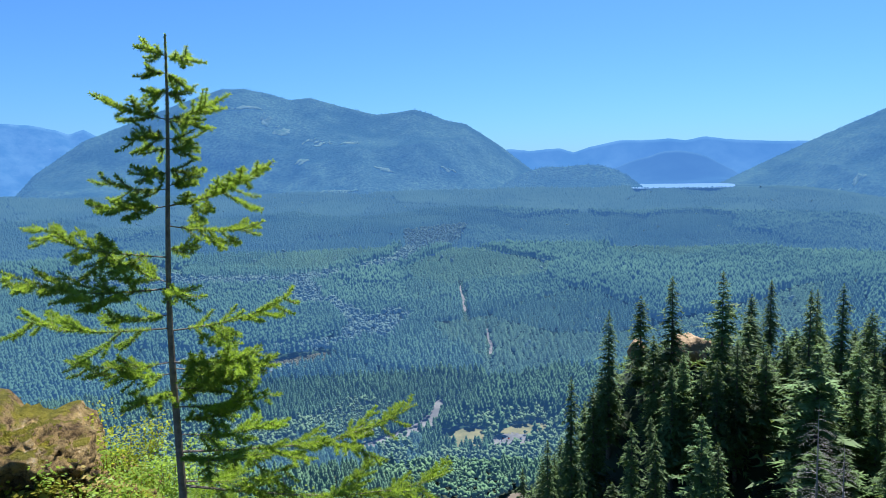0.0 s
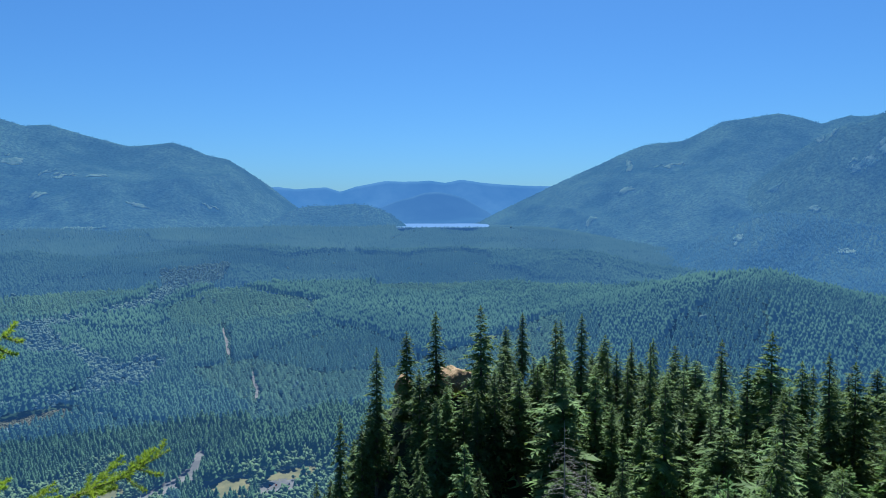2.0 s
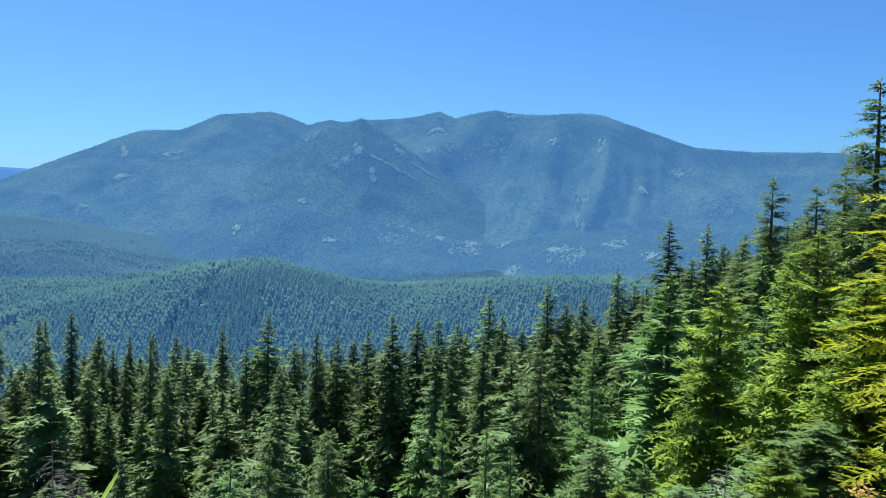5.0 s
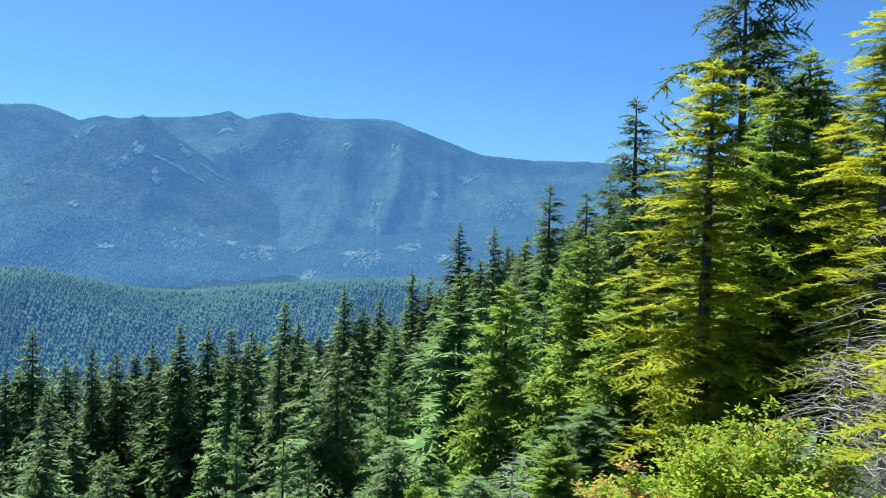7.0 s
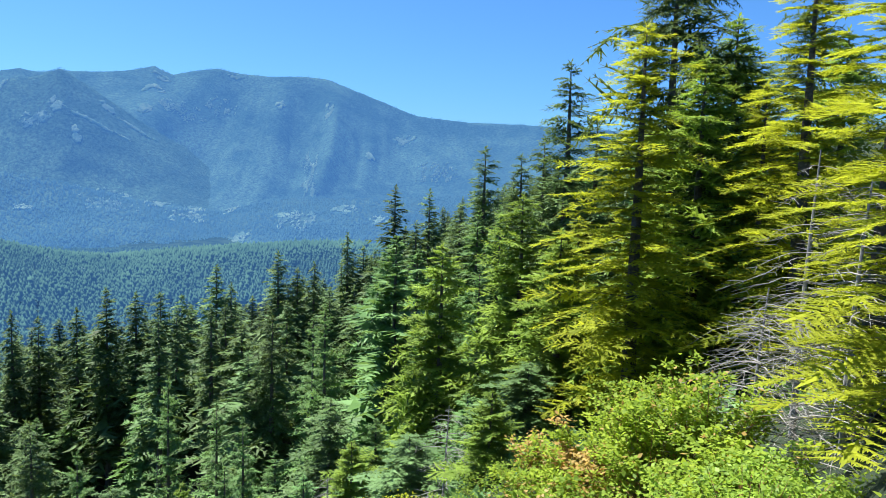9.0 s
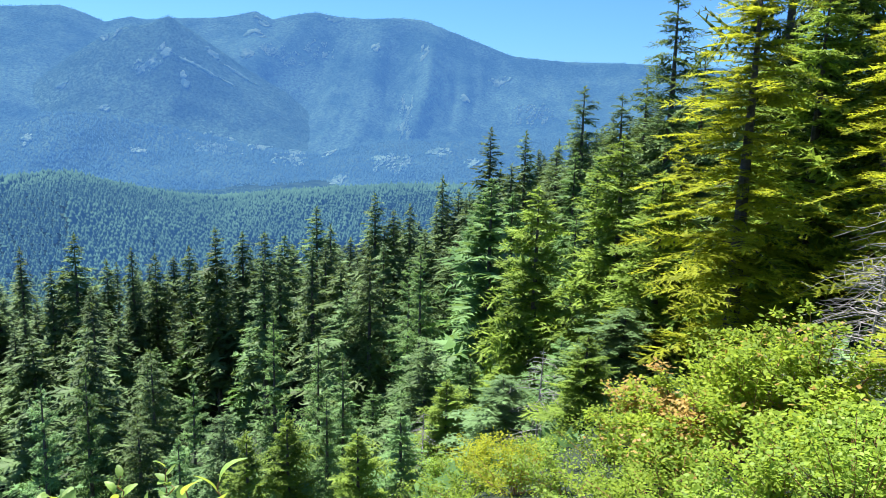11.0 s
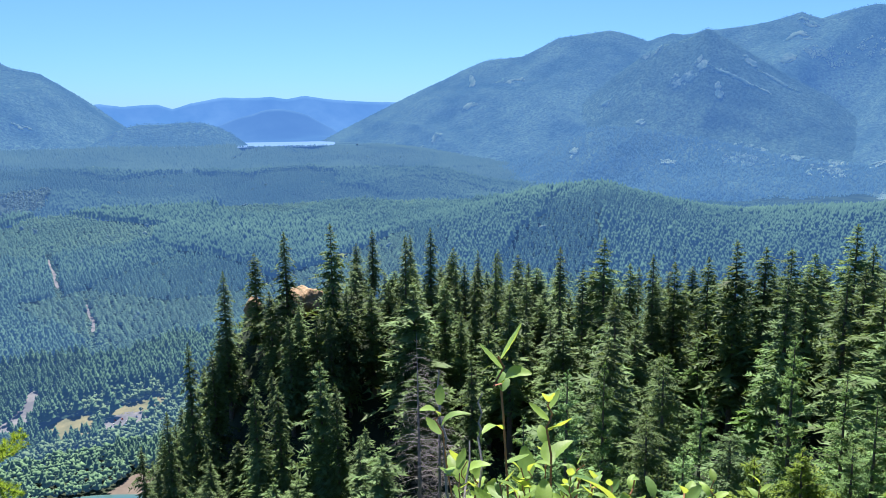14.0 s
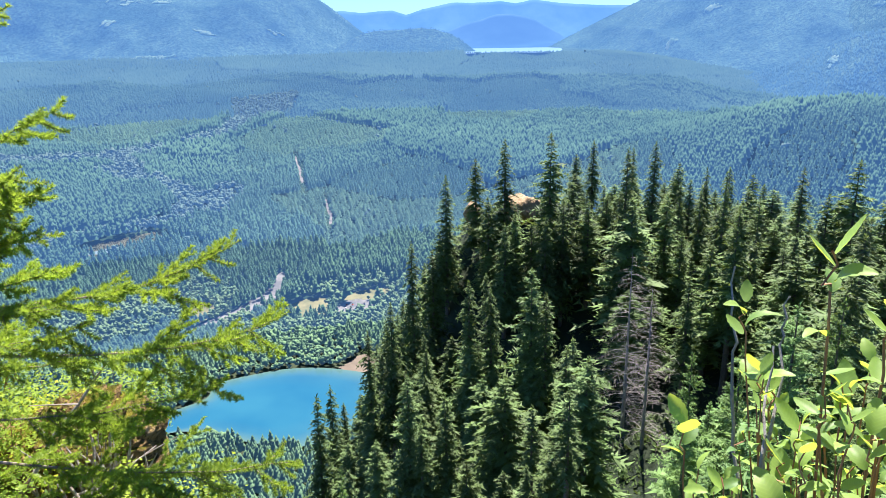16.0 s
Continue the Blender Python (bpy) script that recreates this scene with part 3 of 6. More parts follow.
LAKE = [(14, 665), (10.3, 690), (7.4, 705), (6.4, 735), (3.4, 745), (0.1, 748), (-3.6, 735), (-8, 700), (-9, 640), (-3, 596), (0.7, 584), (5.3, 612), (9.2, 645), (12.5, 650)]
lake = patch("lake", LAKE, 0.5, MAT["lake"], "turquoise blue mountain lake below wooded slopes", "lake", flat=-346.5)
count = len(LAKE) * 8
depth = lake.data.attributes.new("depth", "FLOAT", "POINT")
depth.data.foreach_set("value", np.repeat([0.0, 0.85, 1.0, 1.0, 1.0], [count] * 4 + [1]))
BEACH = [(-3.6, 742), (-4.4, 755), (-5.6, 775), (-7.4, 770), (-7.8, 735), (-5.4, 728)]
patch("beach", BEACH, 0.5, MAT["sand"], "pale brown sandy shore beside the lake", "shore", flat=None)
MEADOW_1 = [(8.4, 960), (6.6, 985), (5.9, 960), (7.0, 925)]
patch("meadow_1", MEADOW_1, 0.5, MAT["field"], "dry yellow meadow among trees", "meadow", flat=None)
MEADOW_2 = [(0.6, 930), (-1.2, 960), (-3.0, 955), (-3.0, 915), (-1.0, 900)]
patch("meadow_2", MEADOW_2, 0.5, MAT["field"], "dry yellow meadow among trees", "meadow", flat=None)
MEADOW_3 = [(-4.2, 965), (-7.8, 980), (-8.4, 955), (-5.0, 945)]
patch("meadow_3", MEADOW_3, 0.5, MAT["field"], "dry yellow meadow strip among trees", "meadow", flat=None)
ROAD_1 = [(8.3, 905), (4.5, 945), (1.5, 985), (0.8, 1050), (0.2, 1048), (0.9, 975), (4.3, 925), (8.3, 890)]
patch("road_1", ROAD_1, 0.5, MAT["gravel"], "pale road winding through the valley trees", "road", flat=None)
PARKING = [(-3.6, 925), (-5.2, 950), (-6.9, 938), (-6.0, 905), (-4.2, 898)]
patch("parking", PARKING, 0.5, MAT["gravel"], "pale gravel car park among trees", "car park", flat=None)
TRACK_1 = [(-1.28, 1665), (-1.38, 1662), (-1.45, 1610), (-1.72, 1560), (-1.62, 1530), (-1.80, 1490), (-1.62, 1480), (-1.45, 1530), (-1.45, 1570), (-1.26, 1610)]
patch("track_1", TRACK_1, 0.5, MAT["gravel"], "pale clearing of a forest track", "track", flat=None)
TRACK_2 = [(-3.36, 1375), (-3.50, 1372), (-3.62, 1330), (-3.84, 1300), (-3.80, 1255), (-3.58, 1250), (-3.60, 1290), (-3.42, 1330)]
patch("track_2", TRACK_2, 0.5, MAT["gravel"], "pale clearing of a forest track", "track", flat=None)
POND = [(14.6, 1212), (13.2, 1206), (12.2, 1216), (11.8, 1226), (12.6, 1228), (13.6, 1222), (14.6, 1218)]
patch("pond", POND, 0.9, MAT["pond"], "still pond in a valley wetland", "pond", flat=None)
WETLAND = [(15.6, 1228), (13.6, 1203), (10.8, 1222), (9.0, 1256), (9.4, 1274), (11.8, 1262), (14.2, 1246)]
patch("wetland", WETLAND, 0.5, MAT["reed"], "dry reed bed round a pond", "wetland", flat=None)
# trees left out along the camera's sight lines so the tracks show
CUT_1 = [(-1.1, 1690), (-1.45, 1685), (-1.95, 1550), (-2.0, 1400), (-1.5, 1400), (-1.35, 1520)]
CUT_2 = [(-3.2, 1395), (-3.55, 1390), (-4.0, 1270), (-4.0, 1170), (-3.5, 1170), (-3.45, 1260)]
OPEN_LAND = [CUT_1, CUT_2, LAKE, BEACH, MEADOW_1, MEADOW_2, MEADOW_3, ROAD_1, PARKING, TRACK_1, TRACK_2, POND, WETLAND]
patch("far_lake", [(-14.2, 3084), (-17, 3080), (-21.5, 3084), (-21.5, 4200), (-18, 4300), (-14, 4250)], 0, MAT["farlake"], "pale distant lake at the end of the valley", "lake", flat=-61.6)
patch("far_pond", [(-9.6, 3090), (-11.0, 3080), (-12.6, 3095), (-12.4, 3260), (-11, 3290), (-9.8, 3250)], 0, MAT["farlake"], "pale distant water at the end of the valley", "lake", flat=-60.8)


def inside(outline, x, y, grow=1.0):
    pts = np.array([polar(t, r) for t, r in outline], float)
    mid = pts.mean(0)
    pts = mid + (pts - mid) * grow
    hit = np.zeros(x.shape, bool)
    for (x0, y0), (x1, y1) in zip(pts, np.roll(pts, -1, 0)):
        hit ^= ((y0 > y) != (y1 > y)) & (x < (x1 - x0) * (y - y0) / (y1 - y0 + 1e-9) + x0)
    return hit


# ---- mountains ----
def firs(name, x, y, z, h, slim, mat, label, rng, sides=5, tiers=2):
    """A wood of many small conifers as one mesh: each a stack of ragged skirts under a slightly leaning top."""
    n = len(x)
    vs, fs, base = [], [], 0
    shape = {1: [(0.25, 1.0, 1.0)], 2: [(0.70, 1.0, 0.55), (0.36, 0.80, 1.0)], 3: [(0.82, 1.0, 0.38), (0.65, 0.89, 0.70), (0.38, 0.74, 1.0)],
             4: [(0.85, 1.0, 0.28), (0.74, 0.91, 0.52), (0.58, 0.80, 0.76), (0.36, 0.66, 1.0)]}[tiers]
    lean = rng.normal(0, 0.02, (2, n)) * h
    fat = rng.uniform(0.85, 1.15, n)
    star = np.where(np.arange(sides) % 2, 0.88, 1.10) if sides > 4 else np.ones(sides)
    for lo, hi, part in shape:
        a = np.linspace(0, 2 * np.pi, sides, endpoint=False)[None] + rng.uniform(0, 6.3, (n, 1)) + rng.normal(0, 0.12, (n, sides))
        rr = (h * slim * part * fat)[:, None] * rng.uniform(0.85, 1.15, (n, sides)) * star
        low = z[:, None] + h[:, None] * (lo + rng.uniform(-0.03, 0.03, (n, sides)) - 0.05 * (star - 1))
        ring = np.stack([x[:, None] + rr * np.cos(a), y[:, None] + rr * np.sin(a), low], -1)
        tip = np.stack([x + lean[0] * hi, y + lean[1] * hi, z + h * hi], -1)[:, None]
        vs.append(np.concatenate([ring, tip], 1).reshape(-1, 3))
        i, k = np.arange(n)[:, None] * (sides + 1), np.arange(sides)[None]
        fs.append(np.stack([i + k, i + (k + 1) % sides, i + sides + 0 * k], -1).reshape(-1, 3) + base)
        base += n * (sides + 1)
    return tagged(mesh_object(name, np.concatenate(vs), np.concatenate(fs), mat, smooth=True), label, "forest", kind="stuff")


EIGHT = np.array([[0, 2, 4], [2, 1, 4], [1, 3, 4], [3, 0, 4], [2, 0, 5], [1, 2, 5], [3, 1, 5], [0, 3, 5]])


def clumps(name, x, y, z, size, mat, label, rng, category="forest"):
    """Many small ragged leaf clumps as one mesh."""
    n = len(x)
    d = np.array([[1, 0, 0], [-1, 0, 0], [0, 1, 0], [0, -1, 0], [0, 0, 1], [0, 0, -1.0]])[None] + rng.normal(0, 0.28, (n, 6, 3))
    v = np.stack([x, y, z], -1)[:, None] + d * (np.asarray(size)[:, None] * rng.uniform(0.7, 1.2, (n, 6)))[..., None]
    f = (np.arange(n)[:, None, None] * 6 + EIGHT[None]).reshape(-1, 3)
    return tagged(mesh_object(name, v.reshape(-1, 3), f, mat, smooth=True), label, category, kind="stuff")


def mountain(name, ridge, r_foot, r_ridge, z_foot, mat, label, relief=0.2, seed=0, steps=60, trees=0, tree_height=10, lumps=9.0, step=0.25, clearings=(), forest="mountainside"):
    """A range whose ridge follows (heading, height angle) pairs; its near face is cut by spurs and gullies that run down it.
    Trees cover it but for clearings of (heading, height angle, half width, half height)."""
    turns = np.arange(ridge[-1][0], ridge[0][0] + step, step)
    keys = sorted(ridge)
    up = np.interp(turns, [k[0] for k in keys], [k[1] for k in keys])
    up = up + 0.05 * fractal(turns * 1.7 + seed, turns * 0 + 3.3 + seed, 4)
    top = r_ridge * np.tan(np.radians(up))
    s = np.linspace(0, 1.25, steps)

    def face(t, q):
        tz = np.interp(t, turns, top)
        r = r_foot + (r_ridge - r_foot) * q
        shape = np.where(q <= 1, 0.55 * q + 0.45 * np.clip(q, 0, 1) ** 2, 1 - (q - 1) * 2.2)
        drift = t / lumps + 0.9 * q * np.sin(t / lumps * 1.3 + seed) + 0.35 * fractal(t / lumps + seed, q * 1.2, 2)
        spur = np.abs(fractal(drift * 1.5 + seed, q * 0.35 + seed * 2, 2))
        gully = np.abs(fractal(drift * 5.0 + seed * 3, q * 0.9 + 2, 3))
        fine = fractal(t / lumps * 14 + seed, q * 11 + seed, 3)
        mask = np.clip(q, 0, 1) * np.clip(1 - q, 0, 1) * 4
        z = z_foot + (tz - z_foot) * shape + (tz - z_foot) * mask * (relief * (0.5 - 1.6 * spur) - relief * 0.22 * gully + 0.02 * fine)
        x, y = polar(t, r)
        return x, y, EYE + z

    t, q = np.meshgrid(turns, s, indexing="ij")
    x, y, z = face(t, q)
    n, m = t.shape
    a = np.arange(n - 1)[:, None] * m + np.arange(m - 1)[None]
    f = np.stack([a, a + 1, a + m + 1, a + m], -1).reshape(-1, 4)
    ob = mesh_object(name, np.stack([x, y, z], -1), f, mat, smooth=True)
    tagged(ob, label, "mountain", kind="structure")
    if not trees:
        return ob
    rng = np.random.RandomState(seed + 11)
    tt, qq = rng.uniform(max(turns[0], -93), min(turns[-1], 35), trees), rng.uniform(0, 1.0, trees) ** 0.85
    edge = int(trees * 0.04)
    qq[:edge] = 1 - 0.05 * rng.uniform(0, 1, edge) ** 1.5
    bare_t, bare_q = [], []
    for ct, cu, wt, wu in clearings:
        probe = np.linspace(0.02, 1, 400)
        px, py, pz = face(np.full(400, ct), probe)
        lift = np.degrees(np.arctan2(pz - EYE, np.hypot(px, py)))
        i = int(np.argmax(lift >= cu)) if (lift >= cu).any() else 399
        rate = abs(lift[min(i + 8, 399)] - lift[max(i - 8, 0)]) / (probe[min(i + 8, 399)] - probe[max(i - 8, 0)]) + 1.0
        wq = wu / rate
        keep = ((tt - ct) / wt) ** 2 + ((qq - probe[i]) / wq) ** 2 > 0.7 + 1.2 * fractal(tt * 3, qq * 30, 3)
        tt, qq = tt[keep], qq[keep]
        k = int(np.clip(1700 * wt * wu / 0.12, 70, 1700))
        at, aq = rng.uniform(-1.3, 1.3, k), rng.uniform(-1.3, 1.3, k)
        ragged = at * at + aq * aq < 0.55 + 2.6 * fractal((ct + at * wt) * 4 + aq + seed, aq * 1.6 + ct, 3)
        bare_t.append(ct + at[ragged] * wt)
        bare_q.append(np.clip(probe[i] + aq[ragged] * wq, 0.01, 1.0))
    xx, yy, zz = face(tt, qq)
    keep = zz > ground(xx, yy) - 5
    xx, yy, zz = xx[keep], yy[keep], zz[keep]
    firs(name + "_forest", xx, yy, zz - 1, tree_height * rng.uniform(0.55, 1.25, len(xx)), 0.36, MAT[forest], "conifer forest on a " + label, rng, 3, 1)
    if bare_t:
        xx, yy, zz = face(np.concatenate(bare_t), np.concatenate(bare_q))
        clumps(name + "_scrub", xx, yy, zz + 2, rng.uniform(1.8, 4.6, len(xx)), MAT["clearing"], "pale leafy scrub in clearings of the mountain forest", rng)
    return ob


LEFT_RIDGE = [(38, -6), (33, -3.0), (30.9, -1.4), (29.2, 0.6), (26, 2.93), (22.6, 4.35), (19.5, 5.7), (16.6, 6.75), (15, 6.82), (13.35, 6.5), (11.5, 6.02), (10, 6.19),
              (7.9, 5.59), (5.05, 4.89), (3.4, 5.05), (2, 5.28), (0.8, 4.9), (-0.4, 4.38), (-2, 4.05), (-4.4, 2.48), (-6.35, 0.95), (-7.9, -0.2), (-9.5, -1.0), (-12, -1.6)]
FOOT_RIDGE = [(-4, -1.2), (-6.5, 0.3), (-7.9, 0.66), (-9.8, 0.66), (-11.3, 0.81), (-12.4, 0.7), (-13.5, 0.34), (-14.4, -0.2), (-15.2, -0.9), (-16, -1.4)]
FARLEFT_RIDGE = [(44, 4.6), (36, 4.4), (31, 4.08), (29.3, 4.0), (27.7, 3.69), (26.9, 3.39), (26, 3.79), (25.1, 3.25), (22, 2.5), (18, 1)]
FAR_RIDGE = [(0, 1.6), (-5.5, 2.15), (-6.8, 1.95), (-8.3, 2.1), (-9.2, 2.15), (-10.3, 1.78), (-11.5, 2.18), (-13.65, 2.64), (-15.2, 2.55), (-16.5, 2.59), (-17.15, 2.7),
             (-18.4, 2.5), (-19.7, 2.7), (-21.9, 2.42), (-24.5, 2.25), (-26.9, 2.15), (-32, 1.6)]
HILL_RIDGE = [(-10.5, -1), (-13, 0.34), (-14.5, 0.95), (-15.9, 1.35), (-17, 1.7), (-17.8, 1.76), (-18.8, 1.62), (-20, 1.25), (-21.9, 0.09), (-23, -0.8)]
RIGHT_RIDGE = [(-17.5, -2.2), (-20.5, -1.02), (-23.4, 0.44), (-26.9, 2.11), (-30.4, 3.7), (-32.6, 4.69), (-33.9, 5.15), (-36.6, 5.35), (-39.2, 6.62), (-41, 6.85), (-43.1, 7.04), (-44.3, 6.7),
               (-45.8, 6.16), (-47.5, 6.65), (-48.3, 6.47), (-50, 6.7), (-52, 6.81), (-54, 7.04), (-55.2, 7.35), (-55.95, 7.54), (-57.2, 7.01), (-58.6, 7.4), (-60.4, 7.68),
               (-62, 7.45), (-64, 7.33), (-66.4, 7.5), (-68.3, 7.41), (-71.4, 6.33), (-75.4, 4.89), (-79, 4.56), (-82.5, 4.47), (-88, 4.3), (-100, 3.5), (-115, 2.0)]
SPUR_RIDGE = [(-33, -4.5), (-36.2, -2.3), (-37.5, -1.2), (-40.5, 1.22), (-43.1, 3.46), (-45.3, 5.0), (-47, 5.9), (-48.6, 6.2), (-49.95, 6.86), (-50.8, 6.3), (-51.7, 5.79), (-53.3, 4.72), (-55.5, 3.21),
              (-58.2, 1.7), (-60.4, -0.24), (-61.5, -1.8), (-63, -3.5)]
LOW_RIDGE = [(-25, -4.2), (-29, -3.9), (-32, -3.6), (-34.5, -3.1), (-36.9, -2.5), (-38.4, -1.8), (-39.8, -1.1), (-41.8, -0.1), (-44, -0.1), (-46.5, -0.4), (-50, -1.0), (-55, -2.2), (-60.7, -2.9), (-63, -2.2), (-66, -1.7), (-73.6, -1.5), (-82, -1.0), (-100, -1.0)]

RIGHT_CLEARINGS = [(-57.6, 4.6, 1.7, 0.6), (-60.6, 4.8, 0.9, 0.7), (-55.2, 4.5, 0.45, 0.35), (-56.4, 6.75, 0.8, 0.2), (-55.8, 6.0, 0.7, 0.2), (-67.3, 0.6, 0.4, 0.9), (-67.0, -0.9, 0.5, 0.7),
                   (-68.6, 5.1, 0.35, 0.6), (-64.9, 5.2, 0.3, 0.3), (-61.7, 7.1, 0.6, 0.15), (-74.5, 2.9, 0.8, 0.4), (-32.7, 3.5, 0.2, 0.55), (-35.7, 3.5, 0.9, 0.2), (-32.5, 1.7, 0.5, 0.2),
                   (-29.9, -0.7, 0.3, 0.4), (-28.5, -1.7, 0.3, 0.2), (-77.0, 0.6, 1.3, 0.8), (-71.8, 1.5, 0.3, 0.3), (-67.2, -0.2, 0.6, 1.2)]
SPUR_CLEARINGS = [(-52.2, 3.2, 1.7, 0.10), (-54.6, 3.0, 1.3, 0.08), (-52.9, 4.3, 0.5, 0.25), (-48.2, 3.3, 0.9, 0.5), (-46.1, 5.3, 0.6, 0.4), (-49.6, 4.4, 0.4, 0.5), (-51.2, -1.7, 1.2, 0.5),
                  (-53.2, -1.9, 0.9, 0.4), (-45.5, 0.2, 0.3, 0.2), (-50.9, 2.4, 0.25, 0.5), (-43.0, 1.8, 0.4, 0.2)]
LOW_CLEARINGS = [(-52.8, -2.5, 1.6, 0.6), (-56.2, -2.4, 0.8, 0.35), (-58.4, -2.7, 1.0, 0.25), (-58.0, -3.3, 1.3, 0.5), (-61.9, -5.0, 0.7, 0.6), (-66.3, -3.4, 1.5, 0.7), (-65.3, -3.1, 0.6, 0.2),
                 (-61.2, -2.2, 0.5, 0.3), (-31.2, -2.2, 0.4, 0.2), (-40.5, -2.0, 0.25, 0.5), (-69.8, -2.6, 0.8, 0.4), (-72.5, -3.4, 0.7, 0.4), (-47.5, -2.8, 0.6, 0.15)]
LEFT_CLEARINGS = [(13.4, 4.4, 0.35, 0.7), (12.3, 3.6, 0.5, 0.35), (14.8, 5.4, 1.1, 0.1), (9.6, 2.7, 0.9, 0.3), (7.2, 2.7, 0.7, 0.1), (-0.5, 0.5, 0.5, 0.15), (8.1, -1.1, 1.3, 0.1), (4.5, 0.6, 0.6, 0.12),
                  (10.8, 1.3, 0.4, 0.2), (27.0, -2.6, 1.5, 0.2)]

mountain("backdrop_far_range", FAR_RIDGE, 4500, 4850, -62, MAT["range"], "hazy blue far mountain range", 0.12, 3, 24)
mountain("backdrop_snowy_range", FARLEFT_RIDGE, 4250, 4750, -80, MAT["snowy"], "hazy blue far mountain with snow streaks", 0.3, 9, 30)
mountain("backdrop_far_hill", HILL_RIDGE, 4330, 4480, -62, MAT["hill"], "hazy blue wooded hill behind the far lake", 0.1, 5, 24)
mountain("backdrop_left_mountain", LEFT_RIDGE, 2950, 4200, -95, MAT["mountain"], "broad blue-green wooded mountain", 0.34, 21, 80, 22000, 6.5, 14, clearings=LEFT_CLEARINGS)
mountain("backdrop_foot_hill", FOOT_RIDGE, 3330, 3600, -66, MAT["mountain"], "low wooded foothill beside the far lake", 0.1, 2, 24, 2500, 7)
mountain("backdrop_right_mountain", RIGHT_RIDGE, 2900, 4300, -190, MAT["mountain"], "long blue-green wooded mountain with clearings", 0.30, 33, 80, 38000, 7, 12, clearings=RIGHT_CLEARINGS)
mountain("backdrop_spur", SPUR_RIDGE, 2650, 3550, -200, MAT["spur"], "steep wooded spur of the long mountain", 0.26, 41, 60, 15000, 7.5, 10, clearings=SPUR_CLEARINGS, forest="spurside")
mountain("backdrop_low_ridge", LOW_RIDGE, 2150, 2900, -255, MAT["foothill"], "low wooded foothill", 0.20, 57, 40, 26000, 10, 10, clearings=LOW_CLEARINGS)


# ---- valley forests ----
def scatter(rng, n, t0, t1, r0, r1):
    t = rng.uniform(t0, t1, n)
    r = np.sqrt(rng.uniform(r0 * r0, r1 * r1, n))
    return (*polar(t, r), t, r)


def spaced(rng, t0, t1, r0, r1, gap):
    """Places on a jittered grid about gap metres apart, within headings and distances."""
    side = np.arange(-r1, r1, gap)
    x, y = np.meshgrid(side, side, indexing="ij")
    x, y = x.ravel() + rng.uniform(-0.42, 0.42, x.size) * gap, y.ravel() + rng.uniform(-0.42, 0.42, x.size) * gap
    r, t = np.hypot(x, y), np.degrees(np.arctan2(-x, y))
    k = (r > r0) & (r < r1) & (t > t0) & (t < t1)
    return x[k], y[k], t[k], r[k]


STAND = 230.0  # usual width of a forest stand


def stands(x, y):
    """Forest stands as irregular cells: a random number for each, and the distance to its border."""
    u = x / STAND + 0.35 * fractal(x / 300 + 3, y / 300, 3)
    v = y / STAND + 0.35 * fractal(x / 300, y / 300 + 7, 3)
    first, second, own = np.full(x.shape, 9.0), np.full(x.shape, 9.0), np.zeros(x.shape)
    for i in (-1, 0, 1):
        for j in (-1, 0, 1):
            ci, cj = np.floor(u).astype(int) + i, np.floor(v).astype(int) + j
            d = np.hypot(ci + 0.1 + 0.8 * _LAT[ci % 256, cj % 256] - u, cj + 0.1 + 0.8 * _LAT[(ci + 99) % 256, (cj + 57) % 256] - v)
            nearer = d < first
            second = np.where(nearer, first, np.minimum(second, d))
            own = np.where(nearer, _LAT[(ci + 31) % 256, (cj + 171) % 256], own)
            first = np.minimum(first, d)
    return own, (second - first) * STAND / 2


def open_land(x, y):
    hit = np.zeros(x.shape, bool)
    for outline in OPEN_LAND:
        hit |= inside(outline, x, y, 1.0 if outline is WETLAND else 1.06)
    return hit


def beside(line, x, y, width):
    """True within width metres of a line of (heading, metres) points, wavering."""
    pts = [polar(t, r) for t, r in line]
    best = np.full(x.shape, 1e9)
    for (ax, ay), (bx, by) in zip(pts, pts[1:]):
        k = np.clip(((x - ax) * (bx - ax) + (y - ay) * (by - ay)) / ((bx - ax) ** 2 + (by - ay) ** 2), 0, 1)
        best = np.minimum(best, np.hypot(x - ax - k * (bx - ax), y - ay - k * (by - ay)))
    return best < width * (1 + 0.9 * fractal(x / 60, y / 60, 3))


PALE_STAND = [(3.1, 2290), (0.6, 2370), (-2.0, 2410), (-1.4, 2170), (0.4, 2050), (1.6, 1990), (3.2, 1880), (4.4, 1840), (4.6, 1900), (3.0, 2080)]
BROOK = [(3.6, 1900), (5.2, 1850), (8.3, 1796), (11.8, 1752), (15.2, 1748), (21, 1790), (30, 1850)]
SIDE_BROOK = [(11.8, 1752), (10.1, 1570), (8.0, 1500), (6.4, 1390), (7.6, 1322), (9.4, 1290), (16.0, 1275), (24, 1240)]
GROVES = [[(3.9, 1440), (4.6, 1390), (5.4, 1340)], [(12.5, 1640), (10.2, 1560), (9.0, 1555)]]
DARK_BLOCK = [(-1.9, 2290), (-1.7, 2120), (-5.0, 1990), (-9.2, 1855), (-12.5, 1850), (-12.0, 1960), (-7.0, 2150), (-4.0, 2330)]
YOUNG_BLOCK = [(3.8, 1790), (1.0, 1960), (-1.5, 2090), (-5.0, 1960), (-9.3, 1825), (-8.0, 1740), (-2.2, 1690), (-0.4, 1640)]
LIGHT_GROVE = [(11.6, 1000), (9.5, 1030), (6.5, 1046), (4.4, 1040), (4.8, 1005), (8.2, 980)]


